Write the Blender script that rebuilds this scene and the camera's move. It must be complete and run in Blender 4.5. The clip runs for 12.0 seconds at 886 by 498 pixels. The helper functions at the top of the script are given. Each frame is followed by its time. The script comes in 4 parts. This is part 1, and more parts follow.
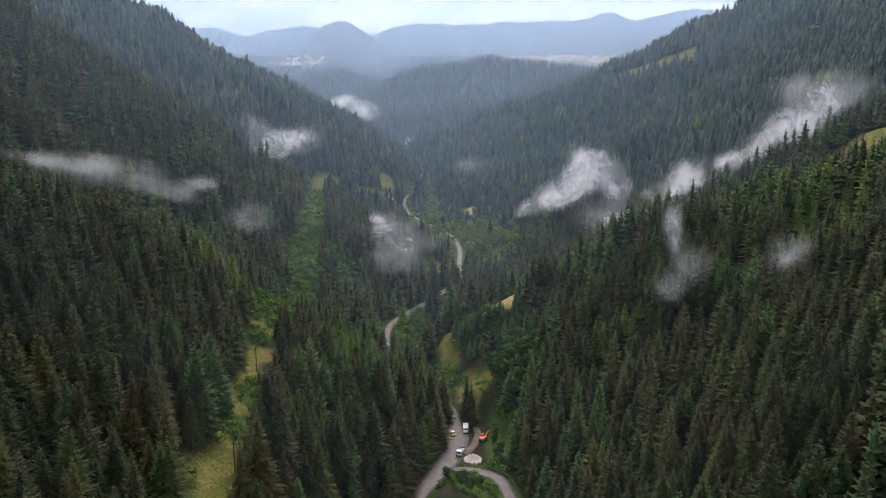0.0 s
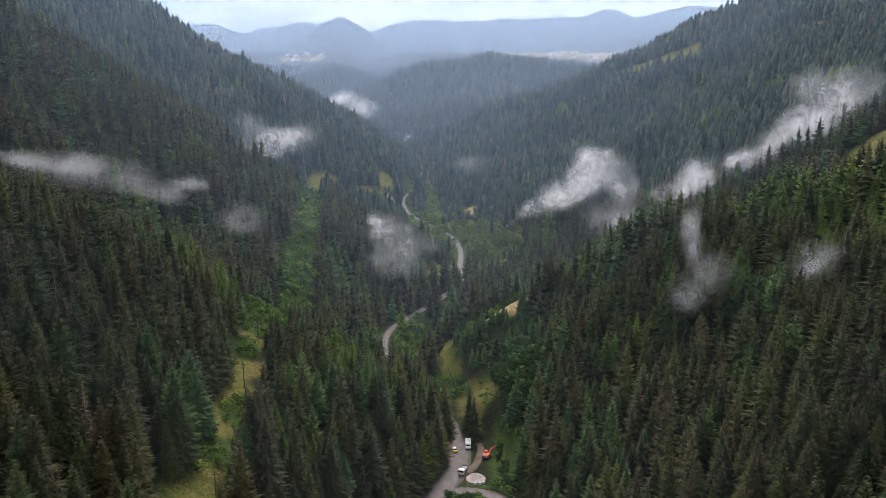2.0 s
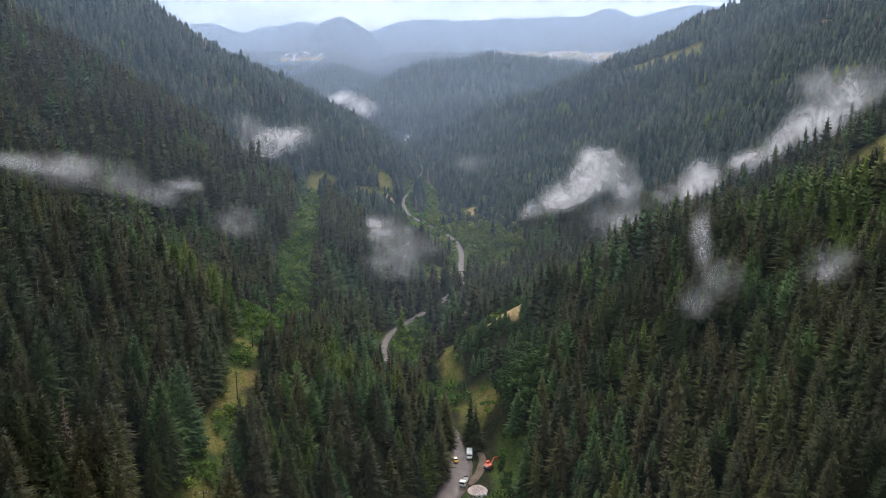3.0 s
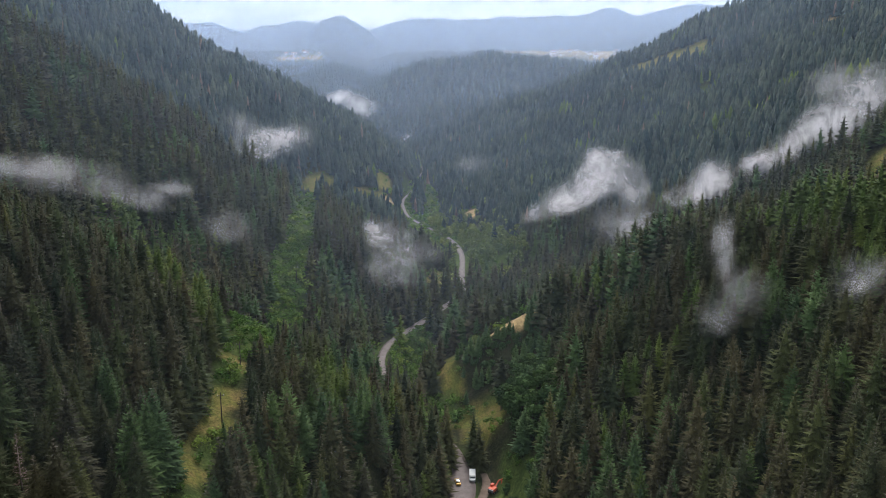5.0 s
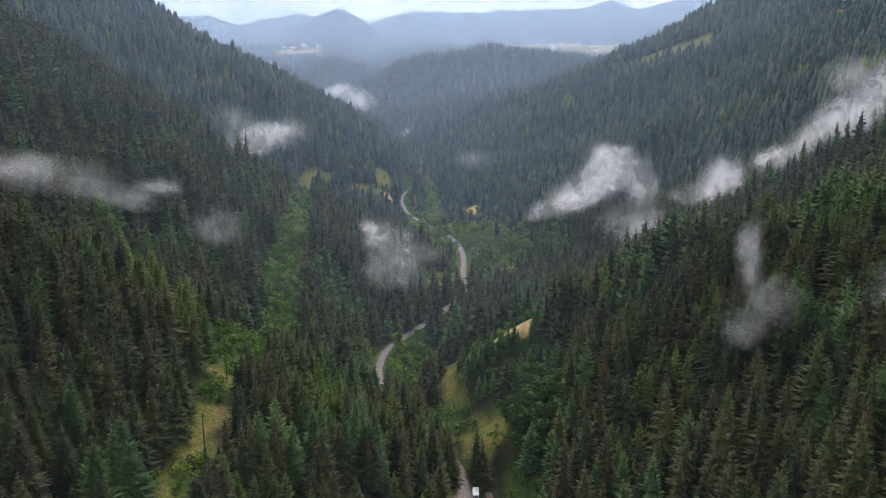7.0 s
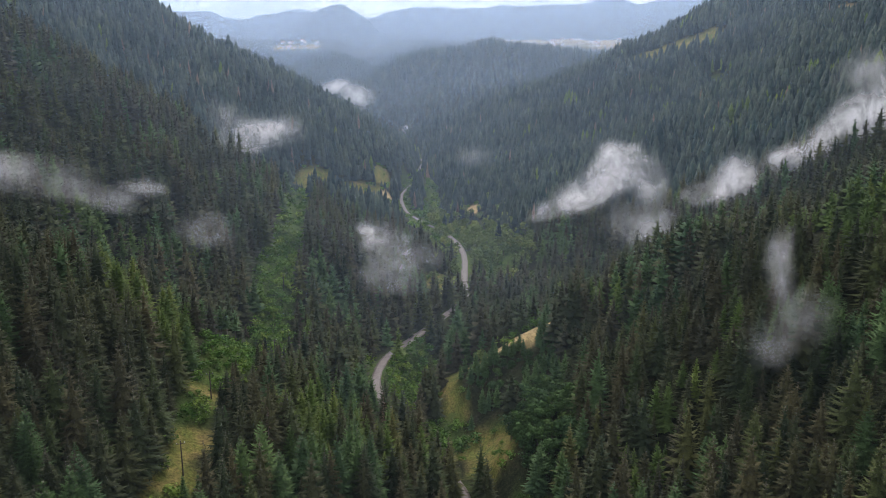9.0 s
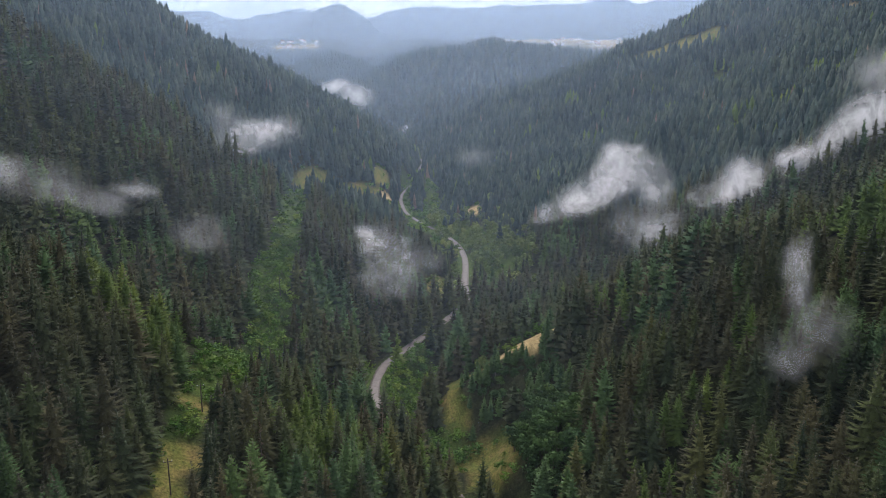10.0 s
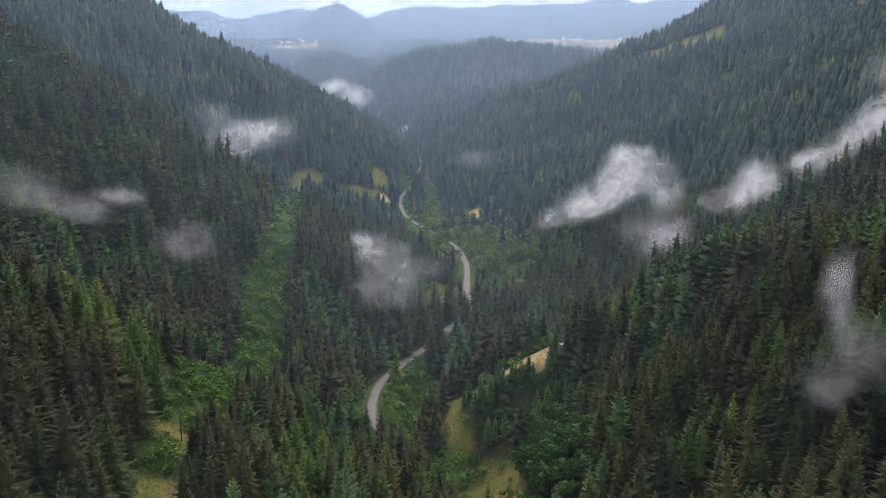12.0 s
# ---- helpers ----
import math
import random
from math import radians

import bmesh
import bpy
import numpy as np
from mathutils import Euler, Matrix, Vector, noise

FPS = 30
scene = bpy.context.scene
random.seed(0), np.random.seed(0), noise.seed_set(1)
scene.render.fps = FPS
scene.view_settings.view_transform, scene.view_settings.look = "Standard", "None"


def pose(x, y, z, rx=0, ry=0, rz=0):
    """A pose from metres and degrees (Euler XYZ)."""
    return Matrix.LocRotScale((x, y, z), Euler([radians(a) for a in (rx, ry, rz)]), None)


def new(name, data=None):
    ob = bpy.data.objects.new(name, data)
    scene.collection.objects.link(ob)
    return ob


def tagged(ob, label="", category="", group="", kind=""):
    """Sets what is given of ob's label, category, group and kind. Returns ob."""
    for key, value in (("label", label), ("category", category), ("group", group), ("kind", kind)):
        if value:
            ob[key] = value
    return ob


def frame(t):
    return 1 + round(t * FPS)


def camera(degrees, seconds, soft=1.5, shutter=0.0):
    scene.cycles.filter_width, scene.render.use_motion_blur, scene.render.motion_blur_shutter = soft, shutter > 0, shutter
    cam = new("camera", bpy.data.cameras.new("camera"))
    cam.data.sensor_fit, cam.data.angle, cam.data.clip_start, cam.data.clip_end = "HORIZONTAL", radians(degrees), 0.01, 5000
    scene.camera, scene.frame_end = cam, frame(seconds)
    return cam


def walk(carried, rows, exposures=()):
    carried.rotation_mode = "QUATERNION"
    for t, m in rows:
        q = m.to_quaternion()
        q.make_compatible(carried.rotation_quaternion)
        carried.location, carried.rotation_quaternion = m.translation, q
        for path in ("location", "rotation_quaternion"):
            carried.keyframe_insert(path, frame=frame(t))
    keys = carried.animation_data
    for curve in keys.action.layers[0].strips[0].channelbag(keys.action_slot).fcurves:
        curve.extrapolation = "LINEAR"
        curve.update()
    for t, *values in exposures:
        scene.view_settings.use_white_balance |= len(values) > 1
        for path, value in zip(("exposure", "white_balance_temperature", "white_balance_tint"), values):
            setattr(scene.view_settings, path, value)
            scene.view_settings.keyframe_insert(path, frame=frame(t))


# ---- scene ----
cam = camera(64.0, 12.0, soft=0.7)
LENGTH = 97.7          # metres flown, level and straight along +y
EYE = 125.0            # height over the road fork
TILT = ((0, 0), (0.5, .01), (1, .11), (1.5, .19), (2, .25), (3, .28), (5, .34), (5.5, .45), (6, .59),
        (6.5, .72), (7, .86), (9, 1.20), (9.5, 1.22), (12, 1.22))
walk(cam, [(t, pose(0, LENGTH * t / 12, EYE, 90 - 10.97 - d * .9, 0, -1.85 - .012 * t)) for t, d in TILT])

# ---- world, sun, exposure ----
SUN_UP, SUN_TURN = 54.0, 4.0
world = bpy.data.worlds.new("sky")
scene.world = world
world.use_nodes = True
wn, wl = world.node_tree.nodes, world.node_tree.links
wn.clear()
w_out, w_bg, w_sky = wn.new("ShaderNodeOutputWorld"), wn.new("ShaderNodeBackground"), wn.new("ShaderNodeTexSky")
w_sky.sky_type, w_sky.sun_disc = "NISHITA", False
w_sky.sun_elevation, w_sky.sun_rotation = radians(SUN_UP), radians(SUN_TURN)
w_sky.dust_density = 3.0
# a closed cloud deck over the clear sky: pale grey-white with soft darker rolls
w_co, w_map, w_noise, w_ramp, w_mix = (wn.new(k) for k in ("ShaderNodeTexCoord", "ShaderNodeMapping", "ShaderNodeTexNoise", "ShaderNodeValToRGB", "ShaderNodeMixRGB"))
w_map.inputs["Scale"].default_value = (3.0, 3.0, 16.0)
w_noise.inputs["Scale"].default_value, w_noise.inputs["Detail"].default_value = 1.6, 5
w_ramp.color_ramp.elements[0].position, w_ramp.color_ramp.elements[0].color = 0.38, (6.0, 6.8, 7.6, 1)
w_ramp.color_ramp.elements[1].position, w_ramp.color_ramp.elements[1].color = 0.62, (10.0, 10.4, 10.9, 1)
w_mix.inputs[0].default_value = 0.86
wl.new(w_co.outputs["Generated"], w_map.inputs[0])
wl.new(w_map.outputs[0], w_noise.inputs["Vector"])
wl.new(w_noise.outputs[0], w_ramp.inputs[0])
wl.new(w_sky.outputs[0], w_mix.inputs[1])
wl.new(w_ramp.outputs[0], w_mix.inputs[2])
w_sep, w_low, w_gain = wn.new("ShaderNodeSeparateXYZ"), wn.new("ShaderNodeMapRange"), wn.new("ShaderNodeMixRGB")
w_low.inputs["From Min"].default_value, w_low.inputs["From Max"].default_value = 0.12, 0.45
w_low.inputs["To Min"].default_value, w_low.inputs["To Max"].default_value = 1.9, 1.0
w_gain.blend_type, w_gain.inputs[0].default_value = "MULTIPLY", 1.0
wl.new(w_co.outputs["Generated"], w_sep.inputs[0])
wl.new(w_sep.outputs[2], w_low.inputs["Value"])
wl.new(w_mix.outputs[0], w_gain.inputs[1])
wl.new(w_low.outputs[0], w_gain.inputs[2])
wl.new(w_gain.outputs[0], w_bg.inputs[0])
w_bg.inputs[1].default_value = 0.13
wl.new(w_bg.outputs[0], w_out.inputs[0])
sun_lamp = bpy.data.lights.new("sun", "SUN")
sun_lamp.energy, sun_lamp.angle, sun_lamp.color = 2.4, radians(16), (1.0, 0.955, 0.92)
sun = new("sun", sun_lamp)
sun.matrix_world = pose(0, 0, 900, 90 - SUN_UP, 0, 180 - SUN_TURN)
scene.view_settings.exposure = 0.0
scene.cycles.transparent_max_bounces = 32

# ---- the lie of the land ----
RIDGES = []


def ridge(fall, *crest):
    """A crest line, x, y, z of its corners, and the fall of its sides."""
    RIDGES.append((fall, crest))


ridge(0.6, (-128.3, -229.4, 82.1), (-135.8, 70.5, 87.7), (-141.7, 174.1, 92.5), (-147.5, 237.4, 96.5))   # west spur, its back
ridge(0.66, (-329.8, 212.6, 190.1), (-219.6, 234.2, 137.7), (-147.5, 240.8, 96.5), (-121.5, 269.8, 79.3), (-96.4, 287.6, 57.1))   # west spur, falling to the strip
ridge(0.72, (189.7, -228.2, 105.2), (190.3, 118.2, 107.7), (200.5, 251, 109.5))   # east spur, its back
ridge(0.72, (330.4, 248.3, 169.9), (200.6, 274.4, 105.5), (148.6, 298.1, 89.3), (115.7, 327.9, 69.1), (93.7, 334.4, 55.1), (77.7, 332, 49), (62, 339, 43), (50.1, 345, 38.4), (40.9, 350, 32.8), (33.8, 352, 27.6), (22.5, 352, 17.6), (14.5, 348, 12.8), (8.8, 345, 8.6))   # east spur, falling to the hay meadow
ridge(0.66, (-470, 445, 298), (-270, 475, 186), (-178, 500, 121), (-118, 520, 84), (-92, 550, 66))   # west hillside
ridge(0.5, (-92, 550, 66), (-55, 588, 48), (-26.8, 606, 34.5))   # knoll with the clearings
ridge(0.66, (-619, 892, 374.2), (-334.7, 891, 238.3), (-245.6, 866, 189.1), (-186.5, 895, 158.8), (-115.1, 1040, 108.3), (-52.8, 1159, 61.8))   # far west mountain side
ridge(0.55, (560, 64.9, 270.8), (601, 457, 290.3), (561, 759, 261.7), (412, 769, 167.1), (285.4, 739, 110.8), (201.3, 651, 86.8), (123.1, 555, 60.7))   # east hillside
ridge(0.5, (761, 1029, 400), (492, 1149, 272), (388, 1107, 205), (308, 1067, 178), (250, 1155, 161.5), (117.3, 1272, 117), (22.3, 1228, 67.8))   # far east shoulder
ridge(0.48, (-67.1, 1707, 162.6), (23.9, 1727, 224), (156.9, 1727, 241.1), (345.9, 1741, 225), (433, 1778, 205.8))   # rounded hill at the valley's end
ridge(0.45, (-426, 2532, 218.7), (-276.8, 2530, 267), (-145.7, 2569, 221.7))   # small hill before the plateau
ridge(0.80, (-405, 3729, 574), (-390, 3730, 577))
ridge(0.45, (-450, 3729, 492), (-340, 3729, 492))   # conical peak
ridge(0.42, (-2063, 4372, 584), (-1325, 4376, 613), (-1199, 4377, 613), (-1000, 4383, 556), (-857, 4381, 602), (-677, 4381, 629), (-532, 4384, 593), (-290, 4389, 557), (-164, 4386, 613), (-2, 4385, 642), (367, 4389, 642), (817, 4391, 665), (961, 4392, 670), (1123, 4391, 707), (1312, 4395, 661), (1492, 4393, 717), (1654, 4393, 734), (2347, 4400, 729))   # pale mountains along the horizon
FLOOR_Y = (-452, 123, 227, 285, 354, 436, 549, 722, 987, 1160, 1505, 2077, 2600, 2950, 3452, 5993)
FLOOR_Z = (-30.3, -7.0, -4.1, -5.2, 2.7, 12.6, 15.5, 20.2, 28.9, 37.7, 60, 95, 180, 312, 324, 330)
AXIS_Y = (-452, 123, 227, 285, 354, 437, 550, 722, 987, 1160, 1504, 2075, 5991)
AXIS_X = (9.5, 10.5, 16.7, 16.8, 8.9, 35.0, 43.2, 11.5, 5.9, 8.2, -87.2, -196.4, -189.8)
# the road: x, y, z of its middle
ROAD = ((-33.5, 119.1, -10.0), (-13.4, 181.3, -5.1), (-1.4, 217.0, -1.1), (8.3, 239.0, -1.1), (13.6, 257.6, -1.2), (13.2, 280.6, -0.2), (4.8, 298.8, 2.8), (-7.2, 317.0, 6.8), (-17.2, 335.0, 12.8), (-16.2, 356.8, 14.8), (-11.1, 369.5, 15.8), (-2.1, 389.2, 15.7), (10.9, 414, 16.7), (24.0, 441, 18.7), (26.1, 477, 18.6), (30.2, 546, 20.5), (21.3, 607, 22.4), (-0.6, 662, 24.4), (-13.5, 720, 25.3), (-17.4, 811, 26.2), (-2.2, 919, 30.0), (1.0, 1024, 31.9), (5.1, 1084, 37.8), (-17.7, 1229, 45.6))
BRANCH = ((0.6, 223.9, -1.1), (6.7, 231.5, -1.1), (13.7, 233.9, -1.1), (20.7, 232.2, -1.1), (26.6, 227.6, -1.1), (29.6, 217.3, -2.1), (31.6, 199.0, -4.1), (34.5, 147.3, -9.1))


def road_half(y):
    return np.interp(y, (174, 215, 232, 262, 278, 540, 660), (2.6, 3.0, 4.8, 4.8, 2.0, 2.1, 1.6))


YARD = (17.7, 254.1, -1.2)   # middle of the levelled yard beside the road


def smooth_line(points, n):
    """A Catmull-Rom curve through points, n steps to a stretch."""
    p = np.array(points, float)
    p = np.vstack([2 * p[0] - p[1], p, 2 * p[-1] - p[-2]])
    t = np.linspace(0, 1, n, endpoint=False)[:, None]
    out = [.5 * (2 * b + (c - a) * t + (2 * a - 5 * b + 4 * c - d) * t ** 2 + (3 * b - a - 3 * c + d) * t ** 3)
           for a, b, c, d in zip(p, p[1:], p[2:], p[3:])]
    return np.vstack(out + [p[-2:-1]])


ROAD_LINE, BRANCH_LINE = smooth_line(ROAD, 10), smooth_line(BRANCH, 8)


def waves(x, y, size, seed):
    """Cheap smooth noise, about -1 to 1, from sums of turned sines."""
    r = np.random.RandomState(seed)
    out = 0
    for k in range(6):
        a, ph = r.uniform(0, 6.283), r.uniform(0, 6.283)
        w = 6.283 / (size * r.uniform(.6, 1.7))
        out = out + np.sin((x * np.cos(a) + y * np.sin(a)) * w + ph + 1.3 * np.sin((y * np.cos(a) - x * np.sin(a)) * w * .6 + ph * 2))
    return out / 3.4


def near_line(x, y, line):
    """Distance to a line of points and the height of the nearest one."""
    x, y = np.asarray(x, float), np.asarray(y, float)
    best, z = np.full(x.shape, 1e9), np.zeros(x.shape)
    for a, b in zip(line[:-1], line[1:]):
        e = b[:2] - a[:2]
        s = np.clip(((x - a[0]) * e[0] + (y - a[1]) * e[1]) / (e @ e + 1e-9), 0, 1)
        d = np.hypot(x - a[0] - s * e[0], y - a[1] - s * e[1])
        z = np.where(d < best, a[2] + s * (b[2] - a[2]), z)
        best = np.minimum(best, d)
    return best, z


def land(x, y):
    """The ground's height without road works."""
    x, y = np.asarray(x, float), np.asarray(y, float)
    wob = 1 + np.clip((y - 500) / 1500, 0, 2)
    xx, yy = x + 7 * wob * waves(x, y, 90 * wob, 3), y + 7 * wob * waves(x, y, 80 * wob, 4)
    axis = np.abs(x - np.interp(y, AXIS_Y, AXIS_X))
    low = np.interp(y, FLOOR_Y, FLOOR_Z) + .12 * np.minimum(axis, 170) + 14 * (1 - np.exp(-(axis / 60) ** 2)) * (y > 490)
    soft = np.clip(y / 220, 2.0, 14)
    total = np.exp(np.clip((low - 900) / soft, -700, 60))
    for fall, line in RIDGES:
        p = np.array(line, float)
        top = np.full(x.shape, -1e9)
        for a, b in zip(p[:-1], p[1:]):
            e = b[:2] - a[:2]
            s = np.clip(((xx - a[0]) * e[0] + (yy - a[1]) * e[1]) / (e @ e), 0, 1)
            d = np.hypot(xx - a[0] - s * e[0], yy - a[1] - s * e[1])
            top = np.maximum(top, a[2] + s * (b[2] - a[2]) - fall * np.sqrt(d * d + (8 * wob) ** 2) + fall * 8 * wob)
        total = total + np.exp(np.clip((top - 900) / soft, -700, 60))
    z = 900 + soft * np.log(total + 1e-300)
    return z + 1.3 * wob * waves(x, y, 38 * wob, 5) * np.clip(axis / 40, .1, 1)


def ground_z(x, y):
    x, y = np.asarray(x, float), np.asarray(y, float)
    z = land(x, y)
    for hx, hy, rx, ry, deep in ((14, 219, 7, 8, 6), (21, 310, 13, 17, 12), (6, 352, 9, 16, 6), (23, 352, 13, 14, 9)):   # culvert ditch, hay meadow, stream
        z = z - deep * np.exp(-((x - hx) / rx) ** 2 - ((y - hy) / ry) ** 2)
    for line, half in ((ROAD_LINE, 4.5), (BRANCH_LINE, 4.0)):
        d, rz = near_line(x, y, line)
        k = np.clip((d - half) / 9.0, 0, 1)
        z = rz - .05 + (z - rz + .05) * k * k * (3 - 2 * k)
    yard = np.clip((np.hypot((np.asarray(x) - YARD[0]) / 1.0, (np.asarray(y) - YARD[1]) / 1.9) - 9) / 8, 0, 1)
    return z * yard + (YARD[2] - .06) * (1 - yard)


# ---- end of land ----
# ---- materials ----
def node_mat(name, rough=.8, spec=.25):
    m = bpy.data.materials.new(name)
    m.use_nodes = True
    nt = m.node_tree
    b = nt.nodes["Principled BSDF"]
    b.inputs["Roughness"].default_value = rough
    b.inputs["Specular IOR Level"].default_value = spec
    return m, nt, b


def world_noise(nt, scale, detail=3, rough=.55, stretch=(1, 1, 1)):
    geo, mp, n = nt.nodes.new("ShaderNodeNewGeometry"), nt.nodes.new("ShaderNodeMapping"), nt.nodes.new("ShaderNodeTexNoise")
    mp.inputs["Scale"].default_value = stretch
    n.inputs["Scale"].default_value, n.inputs["Detail"].default_value, n.inputs["Roughness"].default_value = scale, detail, rough
    nt.links.new(geo.outputs["Position"], mp.inputs[0])
    nt.links.new(mp.outputs[0], n.inputs["Vector"])
    return n.outputs[0]


def ramp(nt, fac, *stops):
    r = nt.nodes.new("ShaderNodeValToRGB")
    while len(r.color_ramp.elements) < len(stops):
        r.color_ramp.elements.new(.5)
    for e, (p, c) in zip(r.color_ramp.elements, stops):
        e.position, e.color = p, (*c, 1)
    nt.links.new(fac, r.inputs[0])
    return r.outputs[0]


def mixed(nt, fac, a, b, kind="MIX"):
    m = nt.nodes.new("ShaderNodeMixRGB")
    m.blend_type = kind
    for slot, v in ((0, fac), (1, a), (2, b)):
        if isinstance(v, (int, float)):
            m.inputs[slot].default_value = v
        elif isinstance(v, tuple):
            m.inputs[slot].default_value = (*v, 1)
        else:
            nt.links.new(v, m.inputs[slot])
    return m.outputs[0]


def bumped(nt, b, height, strength, distance):
    n = nt.nodes.new("ShaderNodeBump")
    n.inputs["Strength"].default_value, n.inputs["Distance"].default_value = strength, distance
    nt.links.new(height, n.inputs["Height"])
    nt.links.new(n.outputs[0], b.inputs["Normal"])


def needles(name, *tints, grain=3.0):
    """Foliage: tint from tree to tree, by stands, and from spray to spray."""
    m, nt, b = node_mat(name, .78, .1)
    island = nt.nodes.new("ShaderNodeNewGeometry").outputs["Random Per Island"]
    at, ob, add, wrap = (nt.nodes.new("ShaderNode" + k) for k in ("Attribute", "ObjectInfo", "Math", "Math"))
    at.attribute_name, wrap.operation = "hue", "FRACT"
    nt.links.new(at.outputs["Fac"], add.inputs[0])
    nt.links.new(ob.outputs["Random"], add.inputs[1])
    nt.links.new(add.outputs[0], wrap.inputs[0])
    base = ramp(nt, wrap.outputs[0], *((k / (len(tints) - 1), c) for k, c in enumerate(tints)))
    stand = ramp(nt, world_noise(nt, .018, 3), (.35, (.78, .84, .90)), (.62, (1.16, 1.12, .95)))
    spray = ramp(nt, island, (0, (.82, .83, .84)), (.7, (1.0, 1.0, 1.0)), (1, (1.20, 1.18, 1.14)))
    col = mixed(nt, 1.0, mixed(nt, 1.0, base, stand, "MULTIPLY"), spray, "MULTIPLY")
    tuft = world_noise(nt, grain, 2, .7, (1, 1, 1.4))
    col = mixed(nt, 1.0, col, ramp(nt, tuft, (.36, (.74, .75, .77)), (.52, (.96, .96, .96)), (.66, (1.24, 1.22, 1.18))), "MULTIPLY")
    nt.links.new(col, b.inputs["Base Color"])
    bumped(nt, b, tuft, .6, .4 / grain)
    return m


M_SPRUCE = needles("spruce_needles", (0.025, 0.035, 0.019), (0.056, 0.058, 0.026), (0.034, 0.046, 0.025), (0.065, 0.058, 0.029), (0.050, 0.049, 0.031), (0.047, 0.064, 0.026), (0.076, 0.077, 0.028))
M_FIR = needles("fir_needles", (0.047, 0.081, 0.036), (0.068, 0.109, 0.046), (0.056, 0.091, 0.030), (0.086, 0.135, 0.052))
M_YOUNG = needles("young_spruce_needles", (0.059, 0.090, 0.025), (0.085, 0.125, 0.028), (0.071, 0.101, 0.034), (0.123, 0.156, 0.034))
M_LEAF = needles("broad_leaves", (0.067, 0.132, 0.025), (0.126, 0.205, 0.037), (0.089, 0.158, 0.041), (0.200, 0.264, 0.052))
M_BROAD = needles("pale_broad_leaves", (0.117, 0.156, 0.054), (0.196, 0.238, 0.079), (0.148, 0.190, 0.068), (0.271, 0.296, 0.097), grain=1.6)
M_BEECH = needles("dark_beech_leaves", (0.041, 0.077, 0.031), (0.061, 0.106, 0.037), (0.051, 0.090, 0.041), (0.085, 0.131, 0.044), grain=1.6)
M_DEAD = needles("dead_needles", (.10, .065, .052), (.14, .10, .085), (.17, .12, .095))
# far conifers: the blue of the distance haze is mixed into these base tints
M_FAR_HAZED = needles("far_needles_haze_blue", (0.011, 0.025, 0.025), (0.043, 0.063, 0.054), (0.019, 0.038, 0.039), (0.068, 0.085, 0.068), (0.030, 0.048, 0.048), grain=.9)


def bark_mat():
    m, nt, b = node_mat("bark", .9, .1)
    nt.links.new(ramp(nt, world_noise(nt, 1.5, 4, .6, (1, 1, .25)), (.3, (.07, .057, .048)), (.7, (.20, .165, .14))), b.inputs["Base Color"])
    return m


M_BARK = bark_mat()


def ground_mat():
    m, nt, b = node_mat("forest_floor_and_grass", .95, .1)
    at = nt.nodes.new("ShaderNodeAttribute")
    at.attribute_name = "cover"
    sep = nt.nodes.new("ShaderNodeSeparateColor")
    nt.links.new(at.outputs["Color"], sep.inputs[0])
    soil = ramp(nt, world_noise(nt, .25, 5), (.3, (.018, .020, .012)), (.55, (.034, .038, .018)), (.75, (.05, .042, .028)))
    grass = ramp(nt, world_noise(nt, .16, 6, .65), (.28, (.068, .098, .024)), (.48, (.128, .126, .033)), (.62, (.185, .145, .052)), (.8, (.205, .130, .066)))
    fine = ramp(nt, world_noise(nt, 1.3, 5, .75), (.33, (.42, .44, .42)), (.5, (.95, .95, .93)), (.68, (1.55, 1.5, 1.4)))
    dry = ramp(nt, world_noise(nt, .3, 6, .65), (.3, (.30, .22, .11)), (.55, (.46, .33, .165)), (.75, (.54, .41, .23)))
    lush = ramp(nt, world_noise(nt, .3, 5, .65), (.3, (.036, .062, .018)), (.6, (.074, .104, .027)), (.8, (.130, .120, .042)))
    col = mixed(nt, sep.outputs[0], soil, grass)
    col = mixed(nt, sep.outputs[1], col, dry)
    col = mixed(nt, sep.outputs[2], col, lush)
    col = mixed(nt, 1.0, col, fine, "MULTIPLY")
    nt.links.new(col, b.inputs["Base Color"])
    bumped(nt, b, world_noise(nt, 1.2, 5, .7), .7, .5)
    return m


M_GROUND = ground_mat()


def simple_mat(name, a, b_, scale, rough=.8, spec=.3, metal=0.0, bump=0.0):
    m, nt, b = node_mat(name, rough, spec)
    nt.links.new(ramp(nt, world_noise(nt, scale, 5, .65), (.3, a), (.7, b_)), b.inputs["Base Color"])
    b.inputs["Metallic"].default_value = metal
    if bump:
        bumped(nt, b, world_noise(nt, scale * 3, 4, .7), .6, bump)
    return m


M_ROAD = simple_mat("worn_damp_asphalt", (.100, .078, .072), (.175, .138, .128), .45, .58, .35, 0, .03)
M_DIRT = simple_mat("pinkish_dirt", (.12, .09, .07), (.22, .165, .13), .5, .95, .1, 0, .08)
M_GRAVEL = simple_mat("pale_gravel", (.52, .41, .38), (.70, .57, .53), 2.0, .95, .15, 0, .15)
M_STONE = simple_mat("grey_concrete", (.24, .235, .22), (.4, .39, .37), 1.2, .9, .2, 0, .02)
M_WHITE = simple_mat("white_paint", (.70, .70, .69), (.82, .82, .81), .8, .35, .5)
M_GLASS = simple_mat("dark_glass", (.015, .018, .02), (.03, .034, .038), 1, .08, .6)
M_RUBBER = simple_mat("rubber", (.02, .02, .02), (.04, .038, .036), 6, .85, .2)
M_STEEL = simple_mat("grey_steel", (.16, .16, .165), (.30, .30, .30), 3, .5, .5, .4)
